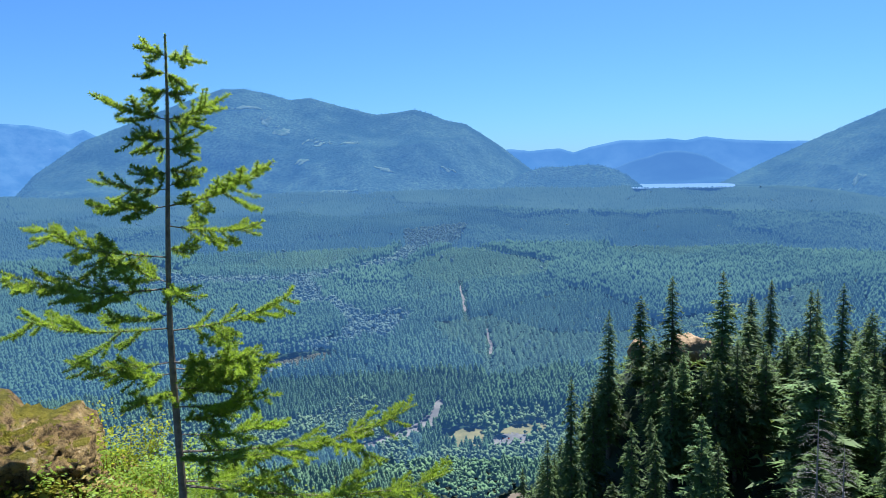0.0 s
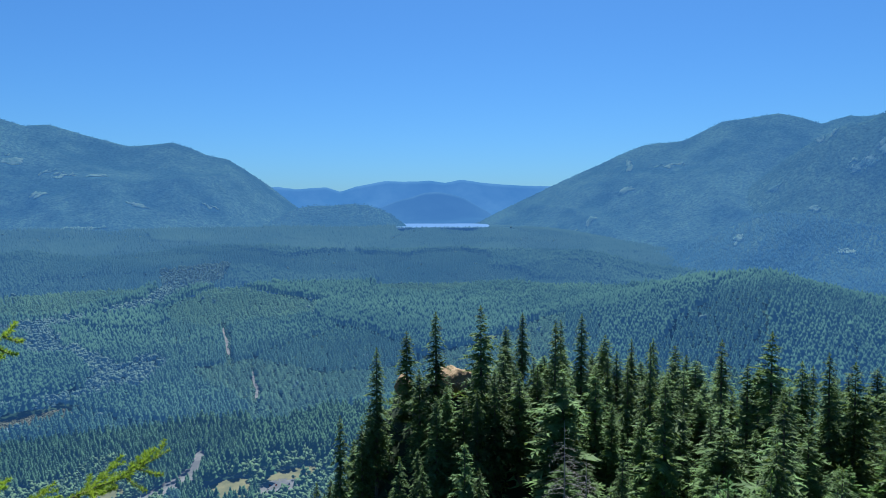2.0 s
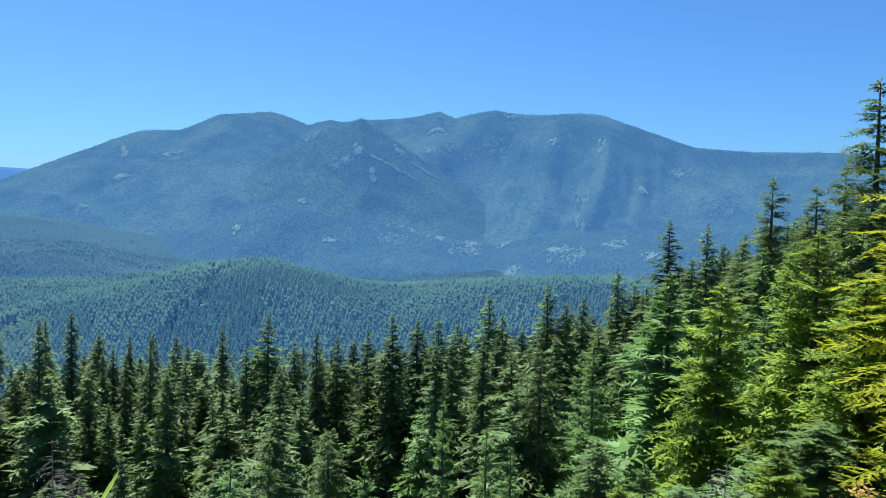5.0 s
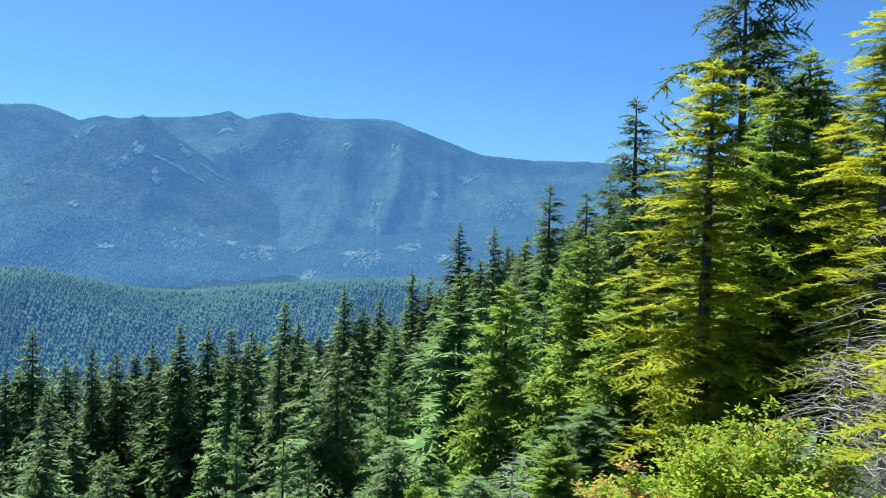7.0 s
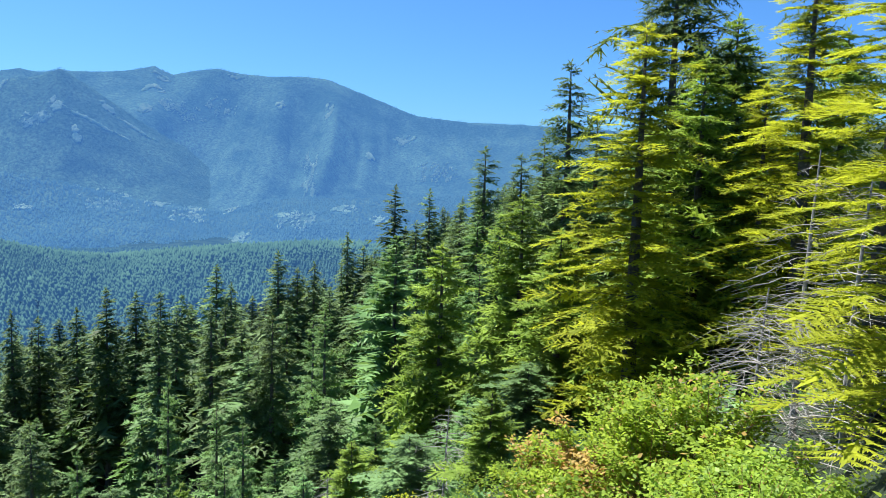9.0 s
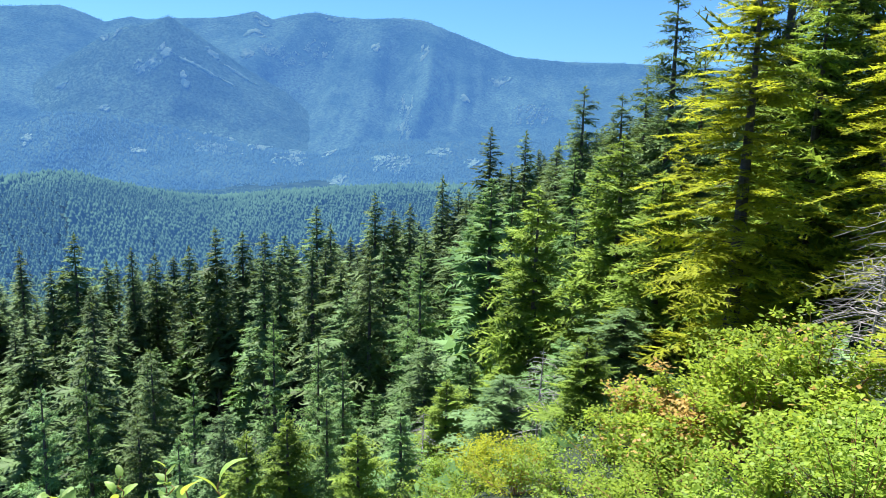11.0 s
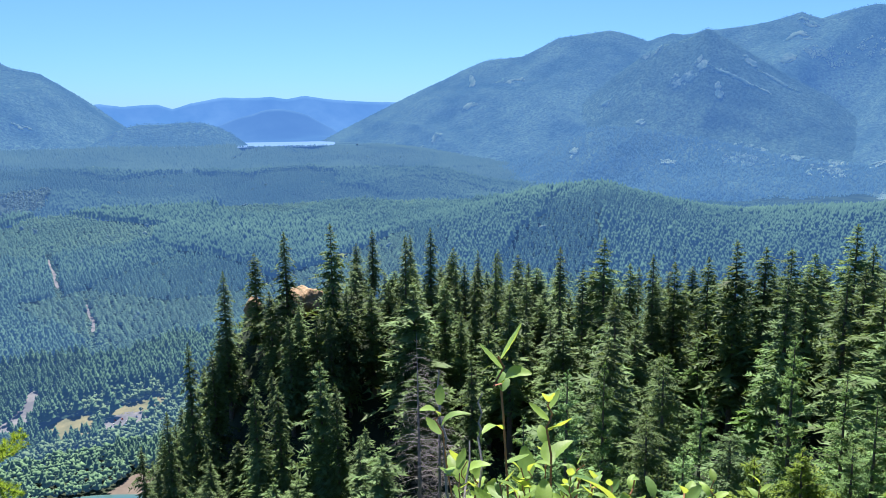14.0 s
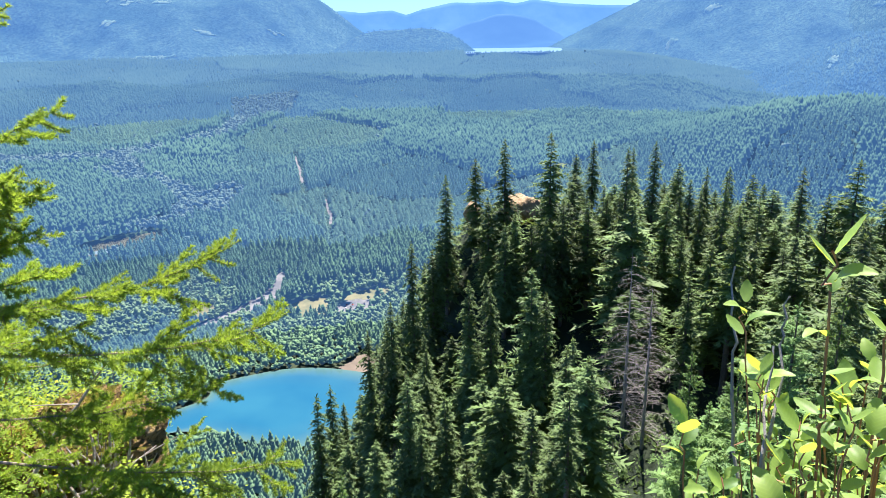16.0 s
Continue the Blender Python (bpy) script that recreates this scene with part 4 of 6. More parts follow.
def leafy(t, r, x, y):
    """Where broadleaved trees stand among the conifers."""
    n = fractal(x / 130, y / 130, 3)
    near = (r < 1060) & (r > 610) & (n > -0.3 + 1.2 * np.clip((r - 985) / 90, 0, 1))
    hit = near | inside(PALE_STAND, x, y) | inside(LIGHT_GROVE, x, y) | beside(BROOK, x, y, 30) | beside(SIDE_BROOK, x, y, 22)
    for line in GROVES:
        hit |= beside(line, x, y, 26)
    return hit


def crowns(name, x, y, z, h, mat, label, rng, lumps=9):
    """Broadleaved trees as one mesh: each a loose uneven heap of leaf clumps."""
    n = len(x)
    d = unit(rng.normal(0, 1, (n, lumps, 3)) * [1, 1, 0.8])
    out = h[:, None] * rng.uniform(0.08, 0.26, (n, lumps))
    mid = np.stack([x, y, z + h * 0.55], -1)[:, None] + d * out[..., None] * [1, 1, 1.25]
    size = h[:, None] * rng.uniform(0.12, 0.21, (n, lumps)) * (8 / lumps) ** 0.4
    return clumps(name, *mid.reshape(-1, 3).T, size.ravel(), mat, label, rng)


def woods(prefix, place, rng, gap, tall, kinds, slim, sides, tiers, label):
    """Conifers over a stretch of land, stand by stand, each stand of one age; kinds name the materials of old and young stands."""
    x, y, t, r = place
    own, border = stands(x, y)
    old_block, young_block = inside(DARK_BLOCK, x, y), inside(YOUNG_BLOCK, x, y)
    age = np.where(own > 0.72, 1.3, np.where(own > 0.38, 1.0, np.where(own > 0.2, 0.78, 0.6)))
    age = np.where(old_block, 1.25, np.where(young_block, 0.62, np.where(t < -28, np.maximum(age, 0.9), age)))
    keep = (border > gap * 0.35) | (rng.uniform(size=len(x)) < 0.45)
    thin = (age > 0.75) | (rng.uniform(size=len(x)) < 0.92)
    k = keep & thin
    x, y, r, age = x[k], y[k], r[k], age[k]
    h = tall * age * rng.normal(1.0, 0.13, len(x)).clip(0.6, 1.4)
    z = ground(x, y) - 0.5
    young = age < 0.7
    for pick, key, word in ((~young, kinds[0], "old"), (young, kinds[1], "young")):
        if pick.any():
            wide = slim * (1.0 if word == "old" else 1.6)
            firs(prefix + "_" + word + "_forest", x[pick], y[pick], z[pick], h[pick], wide, MAT[key], "dense " + word + " conifer forest " + label, rng, sides, tiers)


rng = np.random.RandomState(5)
# slopes below the cliff and the near valley
x, y, t, r = spaced(rng, -26, 37, 455, 1150, 6.6)
keep = ~open_land(x, y) & ((r > 590) | (t > -8)) & ((r > 480) | (t < 20))
x, y, t, r = x[keep], y[keep], t[keep], r[keep]
lf = leafy(t, r, x, y) & (rng.uniform(size=len(t)) < 0.9)
near = ~lf & (r < 850)
# haze emission is put on the trees from 455 m outwards
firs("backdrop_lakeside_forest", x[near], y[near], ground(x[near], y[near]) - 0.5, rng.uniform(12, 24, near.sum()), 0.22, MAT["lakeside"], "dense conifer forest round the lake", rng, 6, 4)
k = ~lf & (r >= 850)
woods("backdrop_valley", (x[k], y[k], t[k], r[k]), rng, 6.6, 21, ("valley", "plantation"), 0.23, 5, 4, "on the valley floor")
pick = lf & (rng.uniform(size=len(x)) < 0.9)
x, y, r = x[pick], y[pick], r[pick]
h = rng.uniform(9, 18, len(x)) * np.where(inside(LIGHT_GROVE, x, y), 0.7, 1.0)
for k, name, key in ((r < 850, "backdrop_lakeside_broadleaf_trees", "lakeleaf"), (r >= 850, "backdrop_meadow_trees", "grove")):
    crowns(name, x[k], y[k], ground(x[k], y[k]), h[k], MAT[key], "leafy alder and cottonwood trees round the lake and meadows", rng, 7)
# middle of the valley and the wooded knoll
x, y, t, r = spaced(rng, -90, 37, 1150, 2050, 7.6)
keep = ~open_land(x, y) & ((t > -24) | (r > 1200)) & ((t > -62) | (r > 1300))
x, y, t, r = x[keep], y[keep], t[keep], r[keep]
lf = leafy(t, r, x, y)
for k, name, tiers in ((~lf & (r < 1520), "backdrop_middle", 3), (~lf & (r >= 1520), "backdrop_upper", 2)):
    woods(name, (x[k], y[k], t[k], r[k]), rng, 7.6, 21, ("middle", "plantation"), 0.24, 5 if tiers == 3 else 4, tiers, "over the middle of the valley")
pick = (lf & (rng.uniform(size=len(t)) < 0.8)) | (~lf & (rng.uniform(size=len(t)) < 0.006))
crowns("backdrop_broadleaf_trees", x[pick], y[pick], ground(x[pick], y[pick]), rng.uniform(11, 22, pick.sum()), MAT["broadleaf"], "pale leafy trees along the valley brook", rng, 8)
# scrub in the forest cuts that keep the tracks in view
x, y, t, r = spaced(rng, -6, 2, 1100, 1750, 5.0)
k = (inside(CUT_1, x, y) | inside(CUT_2, x, y)) & ~inside(TRACK_1, x, y, 1.1) & ~inside(TRACK_2, x, y, 1.1)
clumps("backdrop_cut_scrub", x[k], y[k], ground(x[k], y[k]) + 1.0, rng.uniform(1.2, 3.0, k.sum()), MAT["plantation"], "low scrub in a forest cut", rng)
# reeds over the wetland
x, y, t, r = spaced(rng, 7, 17, 1150, 1300, 2.6)
k = inside(WETLAND, x, y) & ~inside(POND, x, y)
clumps("backdrop_reeds", x[k], y[k], ground(x[k], y[k]) + 0.7, rng.uniform(0.7, 1.9, k.sum()), MAT["reed"], "brown and olive reeds round the pond", rng, "reeds")
# the valley side behind the spur
x, y, t, r = spaced(rng, -64, -24, 850, 1210, 7.6)
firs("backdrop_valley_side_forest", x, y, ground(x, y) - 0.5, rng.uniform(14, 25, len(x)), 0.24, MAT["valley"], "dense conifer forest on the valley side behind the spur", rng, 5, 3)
# the far plain
x, y, t, r = spaced(rng, -80, 36, 2050, 3330, 8.6)
keep = ((t > -41) | (r < 2200)) & ((r < 3075) | ((t < -25 - 2 * fractal(x / 90, y / 90, 2)) & (t > -41)))
x, y, t, r = x[keep], y[keep], t[keep], r[keep]
lf = inside(PALE_STAND, x, y)
fade = r + 200 * fractal(x / 330, y / 330, 3)
k = ~lf & (fade < 2600)
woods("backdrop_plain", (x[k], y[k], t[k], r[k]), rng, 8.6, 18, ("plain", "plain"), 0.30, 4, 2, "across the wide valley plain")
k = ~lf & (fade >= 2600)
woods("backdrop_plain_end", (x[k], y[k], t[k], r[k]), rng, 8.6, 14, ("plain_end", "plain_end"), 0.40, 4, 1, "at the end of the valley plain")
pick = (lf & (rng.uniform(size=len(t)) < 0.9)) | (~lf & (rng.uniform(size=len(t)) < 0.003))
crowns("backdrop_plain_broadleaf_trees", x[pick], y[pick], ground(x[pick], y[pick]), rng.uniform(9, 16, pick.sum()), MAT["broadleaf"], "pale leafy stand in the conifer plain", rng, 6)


# ---- conifers ----
def conifer(kind, seed, height=20.0, radius=3.2, base=0.12, branches=190, sprays=9, droop=0.35, top_up=0.35, mat="fir", fine=1, bare=0.0, power=0.8, label="", gap=0.0):
    """One conifer on an Empty at its foot: a tapered trunk with dead lower limbs and a crown of flat sprays."""
    rng = np.random.RandomState(seed)
    tree = new(kind)
    trunk = Soup()
    bend = rng.normal(0, 0.06, 2)
    hs = np.linspace(0, 1, 9)
    line = np.stack([bend[0] * np.sin(hs * 3), bend[1] * np.sin(hs * 2.4), hs * height], -1)
    trunk.tube(line, 0.016 * height * (1 - hs) ** 0.9 + 0.012, 7)
    crown = Soup()
    limb = trunk
    layered = fine > 3 and droop < 0.5  # boughs in flat shelves, one whorl above the other
    whorls = max(int(branches / 5.5), 8)
    reach = rng.uniform(0.35, 1.4, (whorls, 7)) * rng.uniform(0.75, 1.2, (whorls, 1))
    for i in range(branches):
        level = int(whorls * (i / branches))
        h = base + (1 - base) * max((level + rng.normal(0.5, 0.3 if layered else 0.5)) / whorls, 0.001) ** 0.92
        if not base < h < 0.993:
            continue
        az = i * 2.39996 + rng.normal(0, 0.3)
        if gap and fractal(np.array(h * 9.0 + seed), np.array(i * 2.399 / 2.0), 2) > 1 - gap:
            continue
        length = radius * (1 - h) ** power * reach[min(level, whorls - 1), i % 7] * rng.uniform(0.85, 1.12) + 0.10 * height / 20
        out = np.array([math.cos(az), math.sin(az), 0.0])
        across = np.array([-math.sin(az), math.cos(az), 0.0])
        rise = top_up * (h - 0.35) * 2.0 * rng.uniform(0.6, 1.3) + rng.normal(0, 0.13 if layered else 0.14)
        roll = rng.normal(0, 0.32 if layered else (0.5 if fine > 1 else 0.35))
        level_side = across
        across = across * math.cos(roll) + np.array([0, 0, math.sin(roll)])
        start = np.array([np.interp(h, hs, line[:, 0]), np.interp(h, hs, line[:, 1]), h * height])

        def along(s):
            s = np.asarray(s)[..., None]
            return start + out * length * s + np.array([0, 0, 1.0]) * length * (rise * s - droop * s**2)

        s = np.linspace(0.16, 1.0, sprays)
        p = along(s)
        if i % (2 if fine > 1 else 8) == 0:
            q = np.linspace(0, 0.95, 4 if fine > 1 else 3)
            limb.tube(along(q), (0.012 + 0.010 * length) * (1 - q * 0.85) * (0.55 if fine > 1 else 0.5), 3)
        ln = length * (0.48 - 0.24 * s) * rng.uniform(0.5, 1.35, sprays) + 0.10
        if fine > 4:
            ln = ln * 0.68
        for side in (-1, 1):
            d = unit(out * 0.62 + across * side * rng.uniform(0.6, 1.0, (sprays, 1)) + np.array([0, 0, 1.0]) * rng.uniform(-0.75, 0.18, (sprays, 1)) * (0.35 + droop if droop > 0.3 else 0.3))
            tip = p + d * ln[:, None]
            flat = unit(np.cross(d, [0, 0, 1.0]) + rng.normal(0, 0.35 if layered else 0.45, (sprays, 3)))
            if fine == 1:
                crown.blades(p, tip, flat, ln * 0.42)
            else:
                crown.blades(p, tip, flat, ln * 0.12)
                for k in range(fine):
                    g = (k + 0.6) / fine
                    b = p + (tip - p) * g * 0.9
                    for sd in (-1, 1):
                        e = unit(d + flat * sd * 1.0 + rng.normal(0, 0.3, (sprays, 3)) + np.array([0, 0, -0.15]))
                        l2 = ln * (0.55 - 0.33 * g) * rng.uniform(0.75, 1.25, sprays) * (1.0 if fine < 4 else (0.72 if fine < 10 else 0.46))
                        crown.blades(b, b + e * l2[:, None], unit(np.cross(e, [0, 0, 1.0]) + rng.normal(0, 0.3, (sprays, 3))), l2 * (0.46 if fine < 4 else 0.32))
        tipd = unit(out + np.array([0, 0, rise - 1.6 * droop]))
        crown.kites(along([0.86]), along([0.86]) + tipd * (0.22 * length + 0.1), level_side[None], [(0.12 if fine < 3 else 0.035) * length + 0.04])
    # leader and the tuft round it
    for k in range(10):
        a = k * 2.4
        b = np.array([line[-1, 0], line[-1, 1], height * (0.965 + 0.0035 * k)])
        d = unit(np.array([math.cos(a), math.sin(a), 0.9 + 0.1 * k]))
        crown.kites(b, b + d * height * 0.018, unit(np.cross(d, [0.3, 0.2, 1.0])), [height * 0.006])
    for k in range(int(bare)):
        h = rng.uniform(0.08, max(base, 0.15))
        a = rng.uniform(0, 6.28)
        d = np.array([math.cos(a), math.sin(a), rng.uniform(-0.5, 0.1)])
        q = np.linspace(0, 1, 4)[:, None]
        trunk.tube(np.array([0, 0, h * height]) + d * q * rng.uniform(0.5, 1.6) * radius * 0.4 + np.array([0, 0, -0.25]) * q**2, np.linspace(0.02, 0.006, 4), 3)
    trunk.build("trunk", MAT["bark"], tree)
    crown.build("crown", MAT[mat], tree)
    tree["tall"] = height
    return tagged(tree, label, "conifer")


class Grove:
    """Plants copies of a few model trees; the first of each is the model itself."""

    def __init__(self, makers, group):
        self.makers, self.group, self.made = makers, group, {}

    def plant(self, key, x, y, z, height, wide, turn):
        if key not in self.made:
            model = self.makers[key]()
            self.made[key] = (model, model["tall"])
            model["group"] = self.group
            ob = model
        else:
            ob = None
        model, tall = self.made[key]
        m = Matrix.Translation((x, y, z)) @ Matrix.Rotation(turn, 4, "Z")
        s = Matrix.Diagonal((wide, wide, height / tall, 1))
        if ob is None:
            ob = copy_thing(model, m)
        ob.matrix_basis = m @ s
        return ob


MID = {
    "fir_a": lambda: conifer("fir_tree", 1, 30, 5.0, 0.16, 260, 7, 0.34, 0.35, "fir", 1, 8, power=0.6, gap=0.12, label="dark green fir with a full pointed crown on the slope"),
    "fir_b": lambda: conifer("fir_tree", 2, 30, 4.5, 0.22, 250, 7, 0.46, 0.30, "fir", 1, 10, power=0.58, gap=0.18, label="dark green fir with drooping boughs on the slope"),
    "fir_c": lambda: conifer("fir_tree", 12, 30, 4.2, 0.36, 215, 7, 0.34, 0.40, "fir", 1, 16, power=0.6, gap=0.15, label="thin-crowned dark fir with a bare lower trunk"),
    "spire_a": lambda: conifer("spruce_tree", 3, 30, 4.1, 0.14, 270, 7, 0.50, 0.15, "spire", 1, 10, power=0.66, gap=0.12, label="narrow dark spire-shaped spruce on the slope"),
    "spire_b": lambda: conifer("spruce_tree", 4, 30, 3.4, 0.30, 210, 7, 0.56, 0.10, "spire", 1, 18, power=0.66, gap=0.18, label="slim dark spruce with short boughs"),
    "bare_a": lambda: conifer("spruce_tree", 5, 30, 2.7, 0.58, 120, 7, 0.5, 0.2, "spire", 1, 30, power=0.55, gap=0.3, label="tall spruce with a long bare trunk and small crown"),
    "young_a": lambda: conifer("young_fir", 6, 12, 3.0, 0.04, 210, 9, 0.22, 0.6, "young", 1, 0, power=0.8, label="bushy light green young fir on the slope"),
    "young_b": lambda: conifer("young_fir", 7, 12, 2.6, 0.05, 210, 9, 0.30, 0.5, "young", 1, 0, power=0.8, label="pointed light green young fir on the slope"),
}
NEAR = {
    "young_near": lambda: conifer("young_fir", 26, 12, 2.5, 0.05, 150, 8, 0.24, 0.55, "young", 2, 0, label="bushy grey-green young fir on the near slope"),
    "fir_near": lambda: conifer("fir_tree", 33, 22, 3.0, 0.08, 210, 9, 0.40, 0.40, "fir", 2, 8, power=0.6, gap=0.08, label="dark green fir with a dense ragged crown on the near slope"),
    "hemlock_near": lambda: conifer("hemlock_tree", 27, 16, 2.9, 0.05, 190, 8, 0.42, 0.3, "fir", 2, 8, power=0.5, gap=0.12, label="green hemlock with drooping boughs on the near slope"),
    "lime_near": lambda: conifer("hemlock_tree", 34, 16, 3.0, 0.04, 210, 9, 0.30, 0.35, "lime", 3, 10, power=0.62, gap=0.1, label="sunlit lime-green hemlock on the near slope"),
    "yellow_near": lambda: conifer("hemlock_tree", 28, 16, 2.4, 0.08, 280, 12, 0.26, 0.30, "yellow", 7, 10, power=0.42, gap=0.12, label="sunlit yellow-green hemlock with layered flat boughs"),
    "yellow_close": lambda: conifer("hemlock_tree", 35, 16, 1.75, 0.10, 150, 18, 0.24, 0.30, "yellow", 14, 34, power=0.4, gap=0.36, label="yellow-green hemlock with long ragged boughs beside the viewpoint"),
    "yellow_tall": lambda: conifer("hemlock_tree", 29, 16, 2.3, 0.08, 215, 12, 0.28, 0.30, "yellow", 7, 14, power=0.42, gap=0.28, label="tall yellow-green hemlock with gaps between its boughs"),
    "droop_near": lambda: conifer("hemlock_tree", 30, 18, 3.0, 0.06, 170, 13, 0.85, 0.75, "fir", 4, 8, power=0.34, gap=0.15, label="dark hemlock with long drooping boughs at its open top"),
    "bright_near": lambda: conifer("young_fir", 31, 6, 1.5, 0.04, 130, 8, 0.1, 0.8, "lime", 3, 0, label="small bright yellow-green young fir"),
}
mid = Grove(MID, "conifers on the rocky spur and slope")
close = Grove(NEAR, "conifers on the near hillside")
rng = np.random.RandomState(3)
planted = []


def plant(grove, key, turn, up, r, wide=1.0):
    """A tree whose top shows at a heading and a height angle, r metres off."""
    top = aim(turn, up, r)
    z = float(ground(top[0], top[1])) - 0.3
    planted.append((top[0], top[1]))
    h = max(top[2] - z, 3.0)
    tall = 30.0 if grove is mid else 14.0
    wide *= 1.7 if key == "bright_near" else 1.0
    return grove.plant(key, top[0], top[1], z, h, wide * float(np.clip(0.4 + 0.6 * h / tall, 0.6, 1.45)), rng.uniform(0, 6.28))


# (heading, height angle of the top, metres off, kind)
SPUR_TREES = [
    (-13.0, -10.6, 128, "spire_a"), (-15.4, -9.3, 132, "fir_b"), (-17.7, -7.8, 128, "spire_a"), (-21.3, -7.4, 122, "fir_a"),
    (-24.6, -7.8, 140, "spire_a"), (-23.3, -8.9, 150, "fir_b"), (-27.6, -8.4, 140, "spire_b"), (-29.2, -7.9, 135, "spire_a"),
    # low on the flank, mostly darker spruces stand in for shade
    (-10.1, -15.7, 118, "spire_a"), (-11.8, -16.4, 122, "fir_b"), (-8.2, -20.5, 108, "spire_a"), (-14.8, -18.9, 98, "spire_a"),
    (-16.6, -19.6, 98, "spire_a"), (-20.0, -17.9, 96, "fir_a"), (-21.2, -19.7, 93, "spire_a"), (-9.4, -26.1, 84, "spire_a"),
    (-12.6, -27.7, 82, "spire_a"), (-6.2, -22.6, 112, "spire_a"), (-1.6, -27.1, 118, "spire_a"), (-2.8, -26.5, 125, "spire_a"), (-3.3, -32.7, 75, "young_b"),
    (-18.6, -13.6, 120, "fir_b"), (-19.9, -14.4, 117, "fir_a"), (-16.4, -12.3, 124, "fir_b"),
]
BACK_TREES = [
    (-31.0, -9.4, 135, "fir_b"), (-33.0, -9.7, 130, "spire_b"), (-34.6, -9.6, 135, "spire_a"), (-36.2, -10.0, 130, "fir_b"), (-39.5, -9.4, 118, "bare_a"),
    (-24.4, -12.6, 120, "fir_a"), (-30.3, -11.9, 118, "fir_b"), (-32.7, -11.4, 118, "spire_b"), (-27.2, -8.4, 115, "spire_a"), (-34.4, -10.0, 110, "spire_b"),
    (-35.5, -12.5, 98, "fir_c"), (-42.9, -8.7, 104, "fir_a"), (-41.3, -11.1, 105, "fir_c"), (-46.6, -9.9, 100, "spire_a"), (-48.2, -10.4, 100, "fir_a"),
    (-44.9, -10.6, 104, "fir_b"), (-50.6, -9.9, 100, "fir_b"), (-52.5, -8.6, 92, "fir_a"), (-54.5, -9.0, 92, "fir_b"), (-56.2, -9.0, 90, "fir_a"),
]
HILL_TREES = [
    (-57.7, -9.2, 90, "fir_b"), (-60.2, -7.1, 84, "fir_a"), (-61.2, -8.4, 82, "spire_a"), (-64.7, -6.0, 78, "fir_c"), (-66.2, -7.3, 78, "fir_b"),
    (-67.5, -6.8, 76, "spire_a"), (-70.0, -4.5, 72, "spire_a"), (-71.3, -5.6, 72, "fir_b"), (-73.7, -0.8, 68, "fir_c"), (-76.4, -1.0, 66, "fir_c"),
    (-78.8, -2.5, 62, "fir_near"), (-80.7, 2.4, 58, "fir_near"), (-83.4, 1.9, 55, "fir_near"), (-85.1, 3.3, 52, "fir_near"), (-86.8, 8.9, 46, "fir_near"), (-89.0, 5.0, 50, "fir_near"),
]
YOUNG_TREES = [
    (-56.7, -15.3, 48, "young_near"), (-50.5, -20.0, 40, "young_near"), (-43.1, -18.3, 45, "young_near"), (-40.1, -19.1, 42, "young_near"), (-46.3, -21.9, 42, "hemlock_near"),
    (-62.0, -18.5, 46, "young_near"), (-68.3, -10.1, 52, "young_near"), (-77.4, -5.3, 35, "lime_near"), (-83.5, -1.4, 33, "lime_near"), (-54.2, -24.0, 30, "bright_near"),
    (-57.4, -23.0, 30, "bright_near"), (-70.4, -20.7, 27, "bright_near"), (-67.4, -11.0, 55, "young_near"), (-71.0, -10.1, 55, "hemlock_near"), (-64.3, -11.1, 58, "hemlock_near"),
    (-60.2, -17.2, 52, "young_near"), (-73.6, -9.0, 47, "young_near"), (-64.5, -21.0, 36, "young_near"), (-80.5, -7.0, 42, "young_near"),
]
SAPLINGS = [
    (-63.0, -24.5, 22, "bright_near"), (-66.5, -23.0, 24, "young_near"), (-72.5, -19.0, 30, "young_near"), (-75.0, -21.5, 23, "hemlock_near"), (-79.5, -17.0, 26, "young_near"),
    (-81.5, -19.0, 20, "bright_near"), (-84.5, -14.5, 25, "hemlock_near"), (-86.6, -4.0, 27, "lime_near"), (-60.5, -22.0, 30, "young_near"), (-68.8, -17.5, 34, "hemlock_near"),
    (-49.0, -24.0, 32, "young_near"), (-52.5, -22.5, 36, "hemlock_near"), (-36.5, -22.5, 46, "young_near"), (-33.0, -23.5, 50, "young_near"), (-47.5, -17.5, 55, "hemlock_near"),
]
# brighter lime and yellow copies stand where boughs look sunlit
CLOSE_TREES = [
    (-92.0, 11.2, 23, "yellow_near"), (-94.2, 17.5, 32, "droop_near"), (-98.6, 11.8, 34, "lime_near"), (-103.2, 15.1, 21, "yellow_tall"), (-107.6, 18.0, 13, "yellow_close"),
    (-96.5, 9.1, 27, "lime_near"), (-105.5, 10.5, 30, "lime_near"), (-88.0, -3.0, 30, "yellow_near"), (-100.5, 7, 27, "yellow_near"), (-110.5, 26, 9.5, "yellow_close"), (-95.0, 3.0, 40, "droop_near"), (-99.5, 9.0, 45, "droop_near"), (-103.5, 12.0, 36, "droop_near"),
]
for turn, up, r, key in SPUR_TREES + BACK_TREES + HILL_TREES:
    plant(close if key.endswith("near") else mid, key, turn, up, r, rng.uniform(0.85, 1.1))
for turn, up, r, key in YOUNG_TREES + SAPLINGS + CLOSE_TREES:
    plant(close, key, turn, up, r, rng.uniform(0.95, 1.15))

